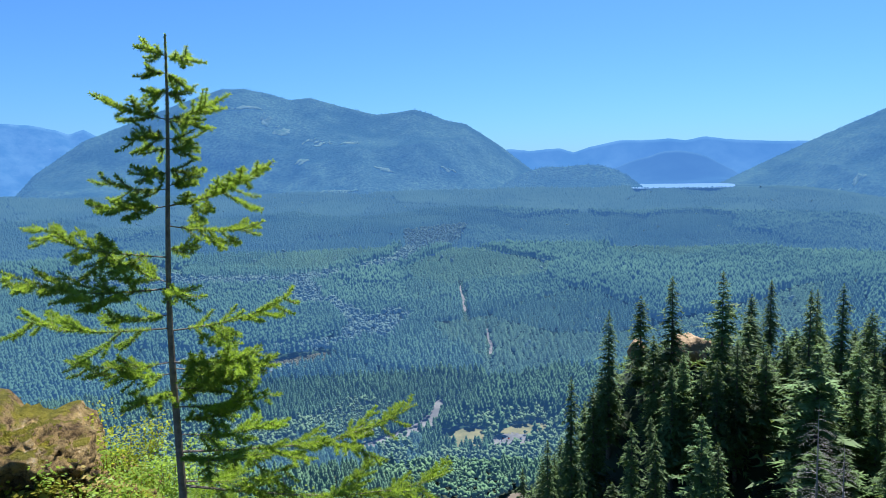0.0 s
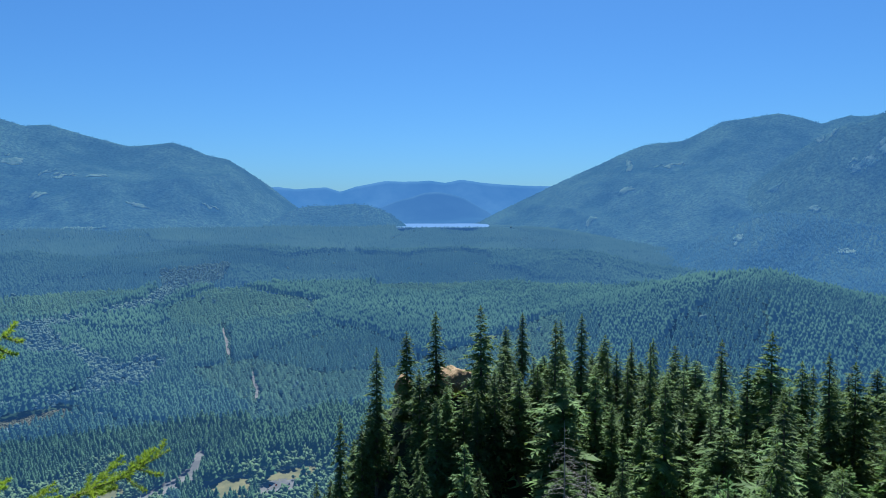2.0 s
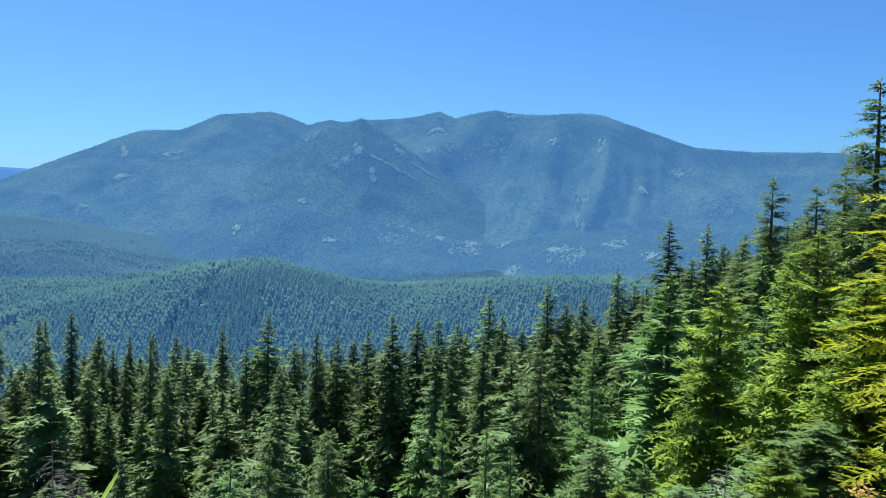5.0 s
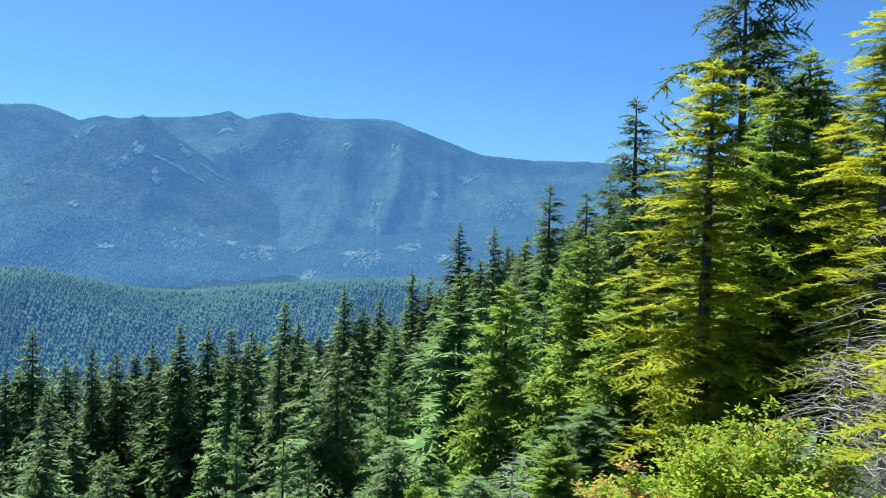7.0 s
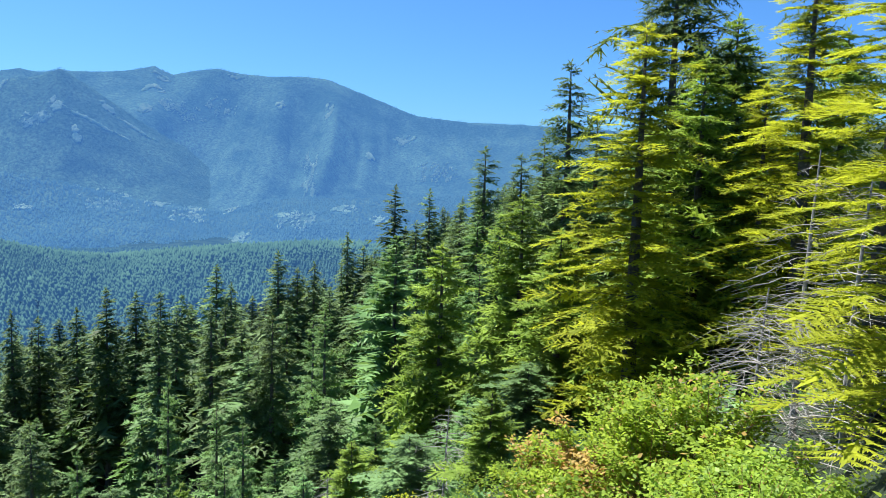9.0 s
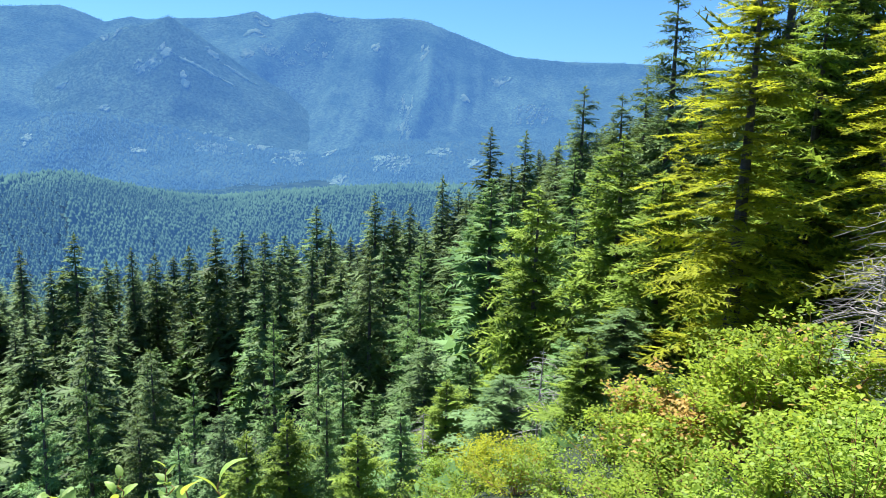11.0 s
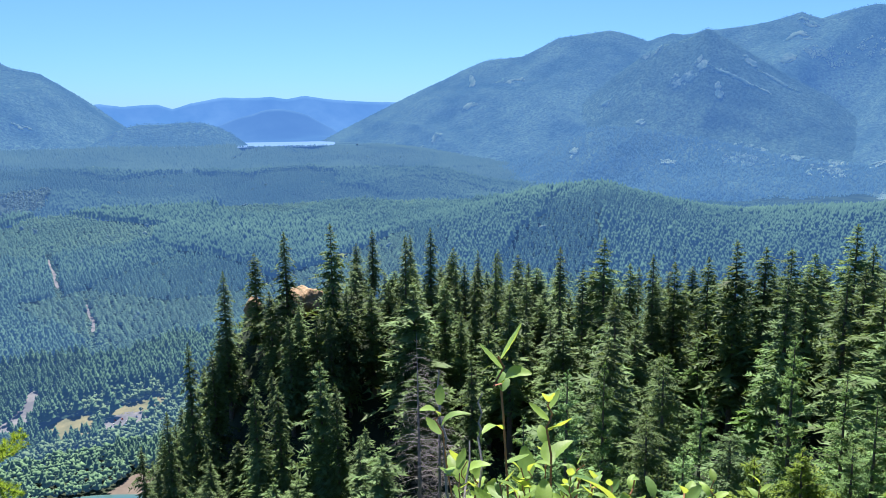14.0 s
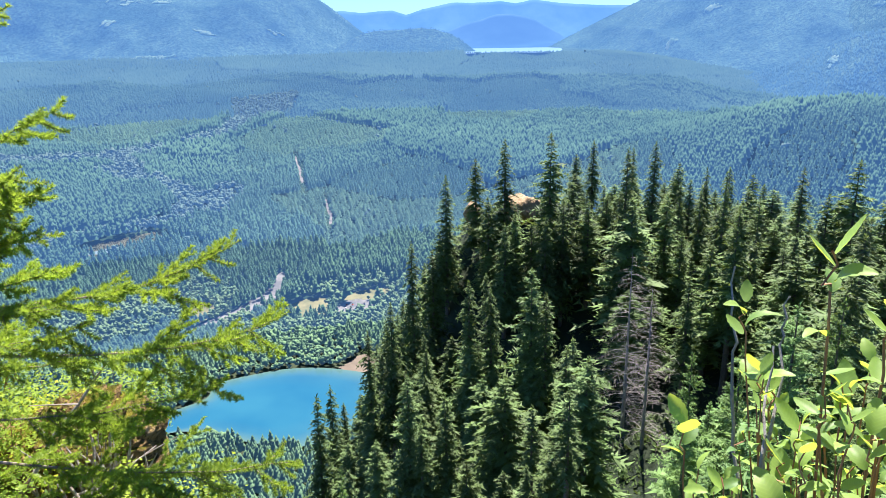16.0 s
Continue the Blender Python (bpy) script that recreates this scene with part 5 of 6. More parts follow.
# the rest of the wood between them
SKYLINE = [(-120, 8), (-95, 6), (-85, 1.5), (-80, -0.5), (-74, -4), (-68, -7.5), (-62, -9), (-55, -10), (-45, -10.5), (-36, -10.5), (-28, -9.5), (-22, -10.0),
           (-19.5, -13.0), (-18.2, -13.0), (-15, -11.5), (-12.5, -14), (-10, -18), (-7, -22), (-3, -28), (2, -34), (10, -50)]
tries = 0
while len(planted) < 540 and tries < 30000:
    tries += 1
    turn = rng.uniform(-98, 0)
    r = math.sqrt(rng.uniform(60**2, 165**2)) if turn > -70 else math.sqrt(rng.uniform(42**2, 120**2))
    if turn > -12 and r < 80:
        continue
    if -31.0 < turn < -26.0 and r < 100:  # kept clear so the dead trees stay in the camera's view
        continue
    if rng.uniform() < 0.85 and ((-30 < turn < -16 and 84 < r < 112) or (-58 < turn < -30 and 66 < r < 92)):  # shaded gaps before the tall trees
        continue
    if -20.6 < turn < -18.0 and 112 < r < 150:
        continue
    px, py = polar(turn, r)
    if min((px - a) ** 2 + (py - b) ** 2 for a, b in planted) < (3.2 if r > 90 else 2.8) ** 2:
        continue
    cap = np.interp(turn, [s[0] for s in SKYLINE], [s[1] for s in SKYLINE]) - rng.uniform(0.0, 2.6)
    g = float(ground(px, py))
    room = EYE + r * math.tan(radians(cap)) - g
    h = min(room, rng.uniform(13, 25))
    if h < 7:
        continue
    if turn < -60 and r < 60:
        key = ("young_a", "young_b", "fir_a")[rng.randint(3)]
        h = min(h, 14)
    elif -60 < turn < -24 and r < 95 and rng.uniform() < 0.35:
        key = ("young_a", "young_b")[rng.randint(2)]
        h = min(h, 13)
    elif turn > -14:
        # only the darker spruces here, in place of shade on this flank
        key = ("spire_a", "spire_b")[rng.randint(2)]
    else:
        key = ("fir_a", "fir_b", "fir_c", "spire_a", "spire_b", "bare_a")[rng.randint(6)]
    planted.append((px, py))
    mid.plant(key, px, py, g - 0.3, h, (0.5 + 0.6 * h / (12 if key.startswith("young") else 30)) * rng.uniform(0.75, 1.3), rng.uniform(0, 6.28))


# ---- rocks ----
def rock(name, place, size, seed, mat, label, category="rock", detail=5, rough=0.06, planes=16, face=None, moss=0):
    """A broken rock: a body cut by random planes, its faces roughened by noise at several scales."""
    rng = np.random.RandomState(int(seed * 10))
    cuts = unit(rng.normal(0, 1, (planes, 3)))
    depth = rng.uniform(0.62, 0.95, planes)
    if face is not None:  # one broad slanting face
        cuts[0], depth[0] = unit(np.array(face)), 0.35
    bm = bmesh.new()
    bmesh.ops.create_icosphere(bm, subdivisions=detail, radius=1.0)
    for v in bm.verts:
        d = v.co.normalized()
        facing = cuts @ np.array(d)
        k = min(1.0, float(np.min(np.where(facing > 0.05, depth / np.maximum(facing, 0.05), 9.0))))
        k += rough * 1.8 * noise.fractal(d * 2.0 + Vector((seed, 0, 0)), 0.9, 2.1, 5)
        k += rough * 0.9 * noise.fractal(d * 7.0 + Vector((0, seed, 3)), 0.8, 2.1, 5)
        k -= rough * 1.2 * max(0.0, 1 - 7 * abs(noise.noise(d * 2.6 + Vector((5, 0, seed)))))  # cracks
        v.co = Vector((d.x * size[0], d.y * size[1], d.z * size[2])) * k
    me = bpy.data.meshes.new(name)
    bm.to_mesh(me)
    bm.free()
    me.polygons.foreach_set("use_smooth", [True] * len(me.polygons))
    me.materials.append(mat)
    ob = new(name, me)
    if moss:  # tufts where the rock faces up, in patches
        co = np.array([v.co for v in me.vertices])
        up = np.array([v.normal for v in me.vertices])
        spot = np.array([noise.noise(Vector(c) * 3.1 + Vector((seed, 2, 7))) for c in co])
        at = np.nonzero((up[:, 2] > 0.35) & (spot > 0.02))[0]
        at = at[rng.randint(len(at), size=moss)]
        b = co[at] + rng.normal(0, 0.012, (moss, 3))
        d = unit(up[at] * 0.8 + rng.normal(0, 0.6, (moss, 3)))
        ln = rng.uniform(0.008, 0.024, moss)
        tufts = Soup()
        tufts.kites(b, b + d * ln[:, None], unit(np.cross(d, rng.normal(0, 1, (moss, 3)))), ln * 0.55)
        tagged(tufts.build("moss", MAT["moss"], ob, "yellow-green moss tufts"), kind="stuff")
    ob.matrix_basis = Matrix.Translation(place) @ Matrix.Rotation(seed if face is None else 0.0, 4, "Z")
    return tagged(ob, label, category)


LEDGE_STONES = [(30.6, -17.2, 0.26, 11), (28.9, -18.0, 0.20, 12), (31.0, -19.4, 0.24, 13), (27.3, -19.4, 0.15, 14), (25.6, -20.6, 0.13, 15), (29.0, -20.6, 0.16, 16), (23.6, -21.6, 0.10, 17)]
for turn, up, size, seed in LEDGE_STONES:
    p = aim(turn, up - 1.4, 4.55)
    rock("ledge_stone", p, (size * 1.3, size, size * 0.9), seed * 0.37, MAT["rock"], "small broken brown stone on the ledge edge", "stone", 4, 0.12, moss=260)["group"] = "broken stones on the ledge"
SLANT = unit(np.array([0.62, -0.10, 0.78]))
p = aim(31.6, -21.9, 4.8) - SLANT * 0.46
rock("rock_outcrop", p, (1.2, 1.2, 1.2), 2.2, MAT["rock"], "brown weathered rock slanting down the ledge edge", "rock", 6, 0.075, face=SLANT, moss=2600)
p = aim(28.0, -28.6, 4.6)
rock("rock_outcrop", (p[0], p[1], p[2] - 0.14), (0.72, 0.7, 0.62), 4.1, MAT["rock"], "low brown mossy rock sloping down the ledge edge", "rock", 6, 0.08, moss=2500)
p = aim(15.4, -29.5, 4.4)
rock("rock_outcrop", (p[0], p[1], p[2]), (0.52, 0.5, 0.42), 7.3, MAT["rock"], "grey-brown ledge rock under the young fir", "rock", 6, 0.09, moss=2500)
p = aim(21.5, -33.0, 4.3)
rock("rock_outcrop", (p[0], p[1], p[2]), (0.8, 0.7, 0.5), 9.4, MAT["rock"], "low mossy rock under the young fir", "rock", 5, 0.07, moss=3500)
p = aim(-19.3, -11.9, 137)
rock("spur_outcrop", (p[0], p[1], p[2] - 3.6), (5.2, 4.4, 4.2), 1.0, MAT["outcrop"], "bare orange-brown rock ledge on the spur", "rock", 5, 0.045)
p = aim(-15.2, -12.4, 139)
rock("spur_outcrop", (p[0], p[1], p[2] - 2.6), (2.0, 2.2, 2.2), 3.0, MAT["outcrop"], "bare brown rock ledge among the spur trees", "rock", 4, 0.05)


# ---- leafy bushes ----
def bush(name, place, size, seed, mat, label, leaves=900, leaf=0.05, stems=9, category="bush", turning=0.0, sink=0.3, clump=(0.115, 0.7), level=0.4):
    """A shrub on an Empty at its foot: fanning stems and many small leaves gathered in clumps."""
    rng = np.random.RandomState(seed)
    plant_ob = new(name)
    wood, crown = Soup(), Soup()
    tips = []
    for k in range(stems):
        a, lean = rng.uniform(0, 6.28), rng.uniform(0.15, 1.0)
        top = np.array([math.cos(a) * size[0] * lean, math.sin(a) * size[1] * lean, size[2] * rng.uniform(0.55, 1.0) * (1.15 - 0.5 * lean)])
        q = np.linspace(0, 1, 5)[:, None]
        line = np.array([0, 0, -sink]) * (1 - q) + top * q * [1, 1, 1] + np.array([0, 0, 0.25 * size[2]]) * (q * (1 - q))
        wood.tube(line, np.linspace(0.006, 0.0018, 5) * (0.4 + size[2]), 4)
        for s in (0.45, 0.65, 0.85, 1.0):
            tips.append(line[0] * (1 - s) + line[-1] * s + np.array([0, 0, 0.25 * size[2] * s * (1 - s)]))
    tips = np.array(tips)
    c = tips[rng.randint(len(tips), size=leaves)] + rng.normal(0, clump[0], (leaves, 3)) * np.array(size) * [1, 1, clump[1]]
    d = unit(rng.normal(0, 1, (leaves, 3)) * [1, 1, 0.45])
    ln = leaf * rng.uniform(0.6, 1.3, leaves)
    side = unit(np.cross(d, rng.normal(0, level, (leaves, 3)) + [0, 0, 1]))
    turned = rng.uniform(size=leaves) < turning * (fractal(c[:, 0] * 2 + seed, c[:, 2] * 2, 2) > -0.1) * 2
    wood.build("stem", MAT["twig"], plant_ob)
    crown.kites(c[~turned], (c + d * ln[:, None])[~turned], side[~turned], (ln * 0.62)[~turned])
    crown.build("crown", mat, plant_ob)
    if turned.any():
        red = Soup()
        red.kites(c[turned], (c + d * ln[:, None])[turned], side[turned], (ln * 0.62)[turned])
        red.build("turning_leaves", MAT["orange"], plant_ob, "orange turning leaves")
    plant_ob.matrix_basis = Matrix.Translation(place)
    return tagged(plant_ob, label, category)


def bush_at(turn, r, size, seed, mat, label, **more):
    x, y = polar(turn, r)
    return bush("maple_bush", (x, y, float(ground(x, y))), size, seed, mat, label, **more)


# vine maples and low shrubs on the hillside beside the viewpoint
MAPLES = [(-88.0, 12.0, 1.1, 0.1), (-90.5, 13.0, 2.0, 0.8), (-93.5, 12.0, 2.0, 0.05), (-97.5, 12.0, 2.1, 0.05), (-101.5, 9.5, 1.1, 0.04), (-86.0, 15.0, 1.5, 0.25), (-94.0, 15.5, 2.0, 0.04)]
for k, (turn, r, h, orange) in enumerate(MAPLES):
    ob = bush_at(turn, r, (1.3, 1.3, h), 100 + k, MAT["maple"], "bright yellow-green vine maple bush" + (" with orange leaves" if orange > 0.2 else " in full sun"),
                 leaves=5200, leaf=0.098, stems=30, turning=orange, clump=(0.085, 0.28), level=0.25)
    ob["group"] = "vine maples on the hillside"
LOW = [(-84, 10.0), (-80, 11.5), (-76, 12.5), (-72, 13.5), (-68, 14.0), (-83, 14.0), (-78, 16.5), (-73, 17.5), (-88, 8.5), (-92, 8.0), (-96, 8.2), (-100, 7.5), (-65, 18.0), (-61, 19.0), (-70, 21.0), (-76, 22.0), (-104, 9.0)]
for k, (turn, r) in enumerate(LOW):
    ob = bush_at(turn, r, (1.1, 1.1, 0.6 + 0.25 * (k % 3)), 200 + k, MAT[("shrub", "needle", "yellow", "shrub", "needle")[k % 5]], "low sunlit green shrub on the hillside", leaves=2800, leaf=0.062, stems=22, clump=(0.09, 0.4))
    ob.name, ob["group"] = "low_shrub", "low shrubs on the hillside"

# plants on the ledge under the fir
LEDGE = [(26.5, 4.6, 0.5), (23.8, 4.3, 0.45), (29.5, 3.9, 0.4), (18.5, 4.6, 0.4), (14.5, 4.2, 0.35), (21.0, 5.2, 0.5), (31.5, 4.0, 0.3), (16.5, 5.0, 0.45), (11.0, 3.6, 0.3), (24.5, 3.6, 0.3),
         (25.5, 5.4, 0.55), (22.5, 4.7, 0.5), (19.5, 4.0, 0.4), (27.8, 4.2, 0.4), (16.0, 4.4, 0.4), (13.0, 4.8, 0.4), (28.5, 5.0, 0.4), (23.0, 3.9, 0.35), (31.2, 4.3, 0.5), (28.8, 4.2, 0.55), (26.0, 4.1, 0.5)]
for k, (turn, r, h) in enumerate(LEDGE):
    x, y = polar(turn, r)
    z = -2.1 if turn > 25 else (-2.25 if turn > 19 else -2.55)
    leaf_kind = ("shrub", "needle", "yellow", "needle")[k % 4]
    ob = bush("ledge_shrub", (x, y, EYE + z), (0.45, 0.45, h), 300 + k, MAT[leaf_kind], "low green shrub on the ledge rocks", leaves=3800, leaf=0.026, stems=14, sink=0.7)
    ob["group"] = "low plants on the ledge"


# dry grass on the ledge
DRY = [(30.8, -20.4, 4.3), (28.6, -20.0, 4.4), (26.6, -21.2, 4.4), (24.8, -22.0, 4.4), (29.6, -22.4, 4.1), (27.2, -23.0, 4.2), (31.4, -23.4, 4.0), (25.2, -24.0, 4.2), (22.6, -23.6, 4.4), (28.2, -24.8, 4.0)]
for k, (turn, up, r) in enumerate(DRY):
    ob = bush("grass_tuft", aim(turn, up - 1.5, r), (0.16, 0.16, 0.15), 600 + k, MAT["dry" if k % 3 else "moss"], "tuft of dry straw-coloured grass on the ledge rock", leaves=900, leaf=0.045, stems=14, category="grass", sink=0.15)
    ob["group"] = "dry grass on the ledge"


# ---- undergrowth over the slopes ----
def undergrowth(name, n, t0, t1, r0, r1, size, mat, label, seed):
    rng = np.random.RandomState(seed)
    x, y, t, r = scatter(rng, n, t0, t1, r0, r1)
    bare = (t < -17.8) & (t > -20.6) & (r > 122) & (r < 148)
    x, y = x[~bare], y[~bare]
    z = ground(x, y)
    s = Soup()
    for k in range(7):
        a = rng.uniform(0, 6.28, len(x))
        d = unit(np.stack([np.cos(a), np.sin(a), rng.uniform(0.1, 1.3, len(x))], -1))
        ln = size * rng.uniform(0.5, 1.3, len(x))
        off = rng.normal(0, size * 0.35, (len(x), 3)) * [1, 1, 0.2]
        b = np.stack([x, y, z - 0.1], -1) + off
        s.kites(b, b + d * ln[:, None], unit(np.cross(d, rng.normal(0, 0.4, (len(x), 3)) + [0, 0, 1])), ln * 0.5)
    return tagged(s.build(name, mat), label, "undergrowth", kind="stuff")


undergrowth("spur_undergrowth", 6500, -70, 2, 55, 165, 0.9, MAT["spire"], "dark undergrowth of ferns and saplings under the spur trees", 1)
undergrowth("hillside_undergrowth", 6500, -112, -38, 17, 60, 0.5, MAT["young"], "green undergrowth of shrubs and ferns on the hillside", 2)
undergrowth("near_undergrowth", 7500, -115, -60, 8.5, 24, 0.11, MAT["shrub"], "sunlit low plants on the hillside", 3)


# ---- dead trees ----
def snag(place, height, seed, label, limbs=60, reach=1.6, name="dead_tree"):
    rng = np.random.RandomState(seed)
    tree = new(name)
    trunk = Soup()
    hs = np.linspace(0, 1, 8)
    trunk.tube(np.stack([0.1 * np.sin(hs * 3), 0.08 * np.cos(hs * 2), hs * height], -1), 0.011 * height * (1 - hs) + 0.012, 7)
    trunk.build("trunk", MAT["deadwood"], tree)
    for k in range(limbs):
        twigs = Soup()
        h = rng.uniform(0.1, 0.97)
        a = rng.uniform(0, 6.28)
        ln = reach * (1 - h) ** 0.6 * rng.uniform(0.5, 1.2) + 0.2
        q = np.linspace(0, 1, 6)
        out = np.array([math.cos(a), math.sin(a), 0.0])
        pts = np.array([0, 0, h * height]) + out * (q * ln)[:, None] + np.array([0, 0, 1.0]) * (ln * (0.15 * q - 0.45 * q**2))[:, None] + rng.normal(0, 0.03, (6, 3)) * q[:, None] * ln
        twigs.tube(pts, (0.005 + 0.007 * ln) * (1 - 0.85 * q), 4)
        for j in (2, 3, 4, 5):
            for sd in (-1, 1):
                d = out * 0.6 + np.array([-out[1], out[0], 0]) * sd + np.array([0, 0, rng.uniform(-0.6, 0.2)])
                w = pts[j][None] + d[None] * (np.linspace(0, 1, 3) * ln * 0.3 * rng.uniform(0.5, 1.2))[:, None]
                twigs.tube(w, np.array([0.006, 0.004, 0.002]) * (0.6 + ln * 0.5), 3)
        twigs.build("branch", MAT["deadwood"], tree)
    tree.matrix_basis = Matrix.Translation(place)
    return tagged(tree, label, "dead tree")


for turn, up, r, seed, label in [(-27.9, -16.0, 92, 1, "grey dead conifer with drooping bare boughs"), (-29.6, -18.5, 88, 2, "short grey dead conifer stump with bare boughs")]:
    top = aim(turn, up, r)
    z = float(ground(top[0], top[1]))
    snag((top[0], top[1], z), top[2] - z, seed, label, 120, 4.8)
for turn, up, r, seed in [(-103.8, 2.0, 15.0, 3), (-106.8, 0.0, 12.0, 4), (-101.0, -8.0, 13.0, 5)]:
    top = aim(turn, up, r)
    z = float(ground(top[0], top[1]))
    snag((top[0], top[1], z), top[2] - z, seed, "silvery dead young conifer with tangled bare twigs", 70, 1.7)
for turn, r, seed in [(-68.5, 26, 6), (-66.5, 25, 7), (-78.0, 21, 8)]:
    x, y = polar(turn, r)
    snag((x, y, float(ground(x, y))), 3.2, seed, "small grey dead sapling with dry twigs", 40, 1.3)


# dead wood on the ledge
def fallen_branch(start, end, thick, seed):
    rng = np.random.RandomState(seed)
    ob = new("fallen_branch")
    base = Vector(start)
    q = np.linspace(0, 1, 9)[:, None]
    line = (np.array(end) - np.array(start)) * q + rng.normal(0, 0.012, (9, 3))
    s = Soup()
    s.tube(line, thick * (1 - 0.7 * q[:, 0]), 6)
    s.build("branch", MAT["splinter"], ob)
    for k in (3, 4, 6, 7):
        s = Soup()
        d = rng.normal(0, 1, 3) * [1, 1, 0.5] + (line[-1] - line[0]) * 0.8
        s.tube(line[k] + d / np.linalg.norm(d) * np.linspace(0, rng.uniform(0.1, 0.3), 4)[:, None], thick * np.array([0.4, 0.3, 0.2, 0.1]), 4)
        s.build("twig", MAT["stem"], ob)
    ob.matrix_basis = Matrix.Translation(base)
    return tagged(ob, "pale bare dead branch lying over the ledge rocks", "dead branch")


fallen_branch(aim(20.0, -31.5, 3.9), aim(12.2, -24.0, 3.7), 0.014, 1)
fallen_branch(aim(18.5, -33.0, 3.8), aim(9.8, -29.5, 4.0), 0.010, 2)
fallen_branch(aim(31.0, -23.6, 4.0), aim(24.0, -26.5, 4.1), 0.008, 3)


def stump(place, seed):
    """A weathered stump of broken upright splinters."""
    rng = np.random.RandomState(seed)
    ob = new("tree_stump")
    for k in range(64):
        a, ring = rng.uniform(0, 6.28), rng.uniform(0.02, 0.19)
        s = Soup()
        h = rng.uniform(0.08, 0.34) * (1.1 - 2.6 * ring)
        low = np.array([math.cos(a) * ring * 1.4, math.sin(a) * ring * 1.4, -0.12])
        high = np.array([math.cos(a) * ring * 1.5 + rng.normal(0, 0.06), math.sin(a) * ring * 1.5 + rng.normal(0, 0.06), h])
        q = np.linspace(0, 1, 5)[:, None]
        s.tube(low + (high - low) * q + rng.normal(0, 0.008, (5, 3)), 0.011 * (1 - q[:, 0]) ** 0.6 + 0.002, 4)
        s.build("splinter", MAT["splinter"], ob)
    ob.matrix_basis = Matrix.Translation(place)
    return tagged(ob, "weathered pale grey stump with broken splinters on the ledge", "stump")


stump(aim(14.6, -31.0, 4.0), 4)


# ---- the young fir on the ledge ----
def shoot(needles, line, rng, dense, size, flat=0.75):
    """Needles like a bottle brush round a twig that follows the points of line, shorter towards its end."""
    seg = np.diff(line, axis=0)
    ln = np.linalg.norm(seg, axis=1)
    total = ln.sum()
    n = max(int(total * dense), 8)
    u = rng.uniform(0, total, n)
    cum = np.concatenate([[0], np.cumsum(ln)])
    i = np.clip(np.searchsorted(cum, u) - 1, 0, len(ln) - 1)
    p = line[i] + seg[i] * ((u - cum[i]) / ln[i])[:, None]
    d = unit(seg[i])
    across = unit(np.cross(d, [0, 0, 1.0]))
    upward = np.cross(across, d)
    a = rng.uniform(0, 2 * np.pi, n)
    radial = across * np.cos(a)[:, None] + upward * (np.sin(a) * flat + 0.18)[:, None]
    way = unit(d * rng.uniform(0.15, 0.75, (n, 1)) + radial)
    l = size * rng.uniform(0.7, 1.1, n) * np.interp(u / total, [0, 0.75, 1], [1.0, 1.0, 0.65])
    side = unit(np.cross(way, rng.normal(0, 1, (n, 3))))
    v = np.stack([p - side * 0.0019, p + side * 0.0019, p + way * l[:, None]], 1).reshape(-1, 3)
    needles.add(v, np.arange(n * 3).reshape(-1, 3))


def fir_branch(tree, start, tip, rng, sag=0.06, twigs=None):
    """A bough that sags and turns up at its end, with opposite side shoots, the longer ones forked."""
    L = np.linalg.norm(tip - start)
    q = np.linspace(0, 1, 9)[:, None]
    line = start + (tip - start) * q + np.array([0, 0, -sag * L]) * 4 * q * (1 - q) * (0.6 + 0.8 * q) + rng.normal(0, 0.007, (9, 3)) * q * L
    first = 0.10 + 0.14 * min(L, 1.0)
    wood, needles = Soup(), Soup()
    wood.tube(line, (0.0018 + 0.0036 * L) * (1 - 0.8 * q[:, 0]), 6)
    shoot(needles, line[1:], rng, 1400, 0.024)
    d = unit(tip - start)
    across = unit(np.cross(d, [0, 0, 1.0]))
    count = twigs or int(5 + L * 8)
    for k in range(count):
        s = first + (0.97 - first) * (k + rng.uniform(0, 0.7)) / count
        b = np.array([np.interp(s, q[:, 0], line[:, j]) for j in range(3)])
        for sd in (-1, 1):
            if rng.uniform() < 0.15:
                continue
            ln = (0.085 + 0.26 * L * (1 - s) ** 0.6) * rng.uniform(0.55, 1.15)
            w = unit(d * 0.70 + across * sd * rng.uniform(0.45, 0.9) + np.array([0, 0, rng.uniform(-0.75, 0.55)]))
            e = np.linspace(0, 1, 5)[:, None]
            tw = b + w * ln * e + np.array([0, 0, ln]) * (-0.28 * e + 0.30 * e**2)
            wood.tube(tw, np.array([0.0024, 0.0020, 0.0017, 0.0013, 0.001]), 4)
            shoot(needles, tw, rng, 1550, 0.023)
            if ln > 0.13:
                for f in (1, 2, 3):
                    for s2 in (-1, 1):
                        if rng.uniform() < 0.2:
                            continue
                        w2 = unit(w * 0.85 + np.cross(w, [0, 0, 1.0]) * s2 * 0.7 + np.array([0, 0, rng.uniform(-0.3, 0.15)]))
                        t2 = tw[f] + w2 * ln * (0.5 - 0.09 * f) * np.linspace(0, 1, 3)[:, None]
                        shoot(needles, t2, rng, 1450, 0.021)
    limb = wood.build("branch", MAT["limb"], tree)
    needles.build("needles", MAT["needle"], limb, "fresh green needles")


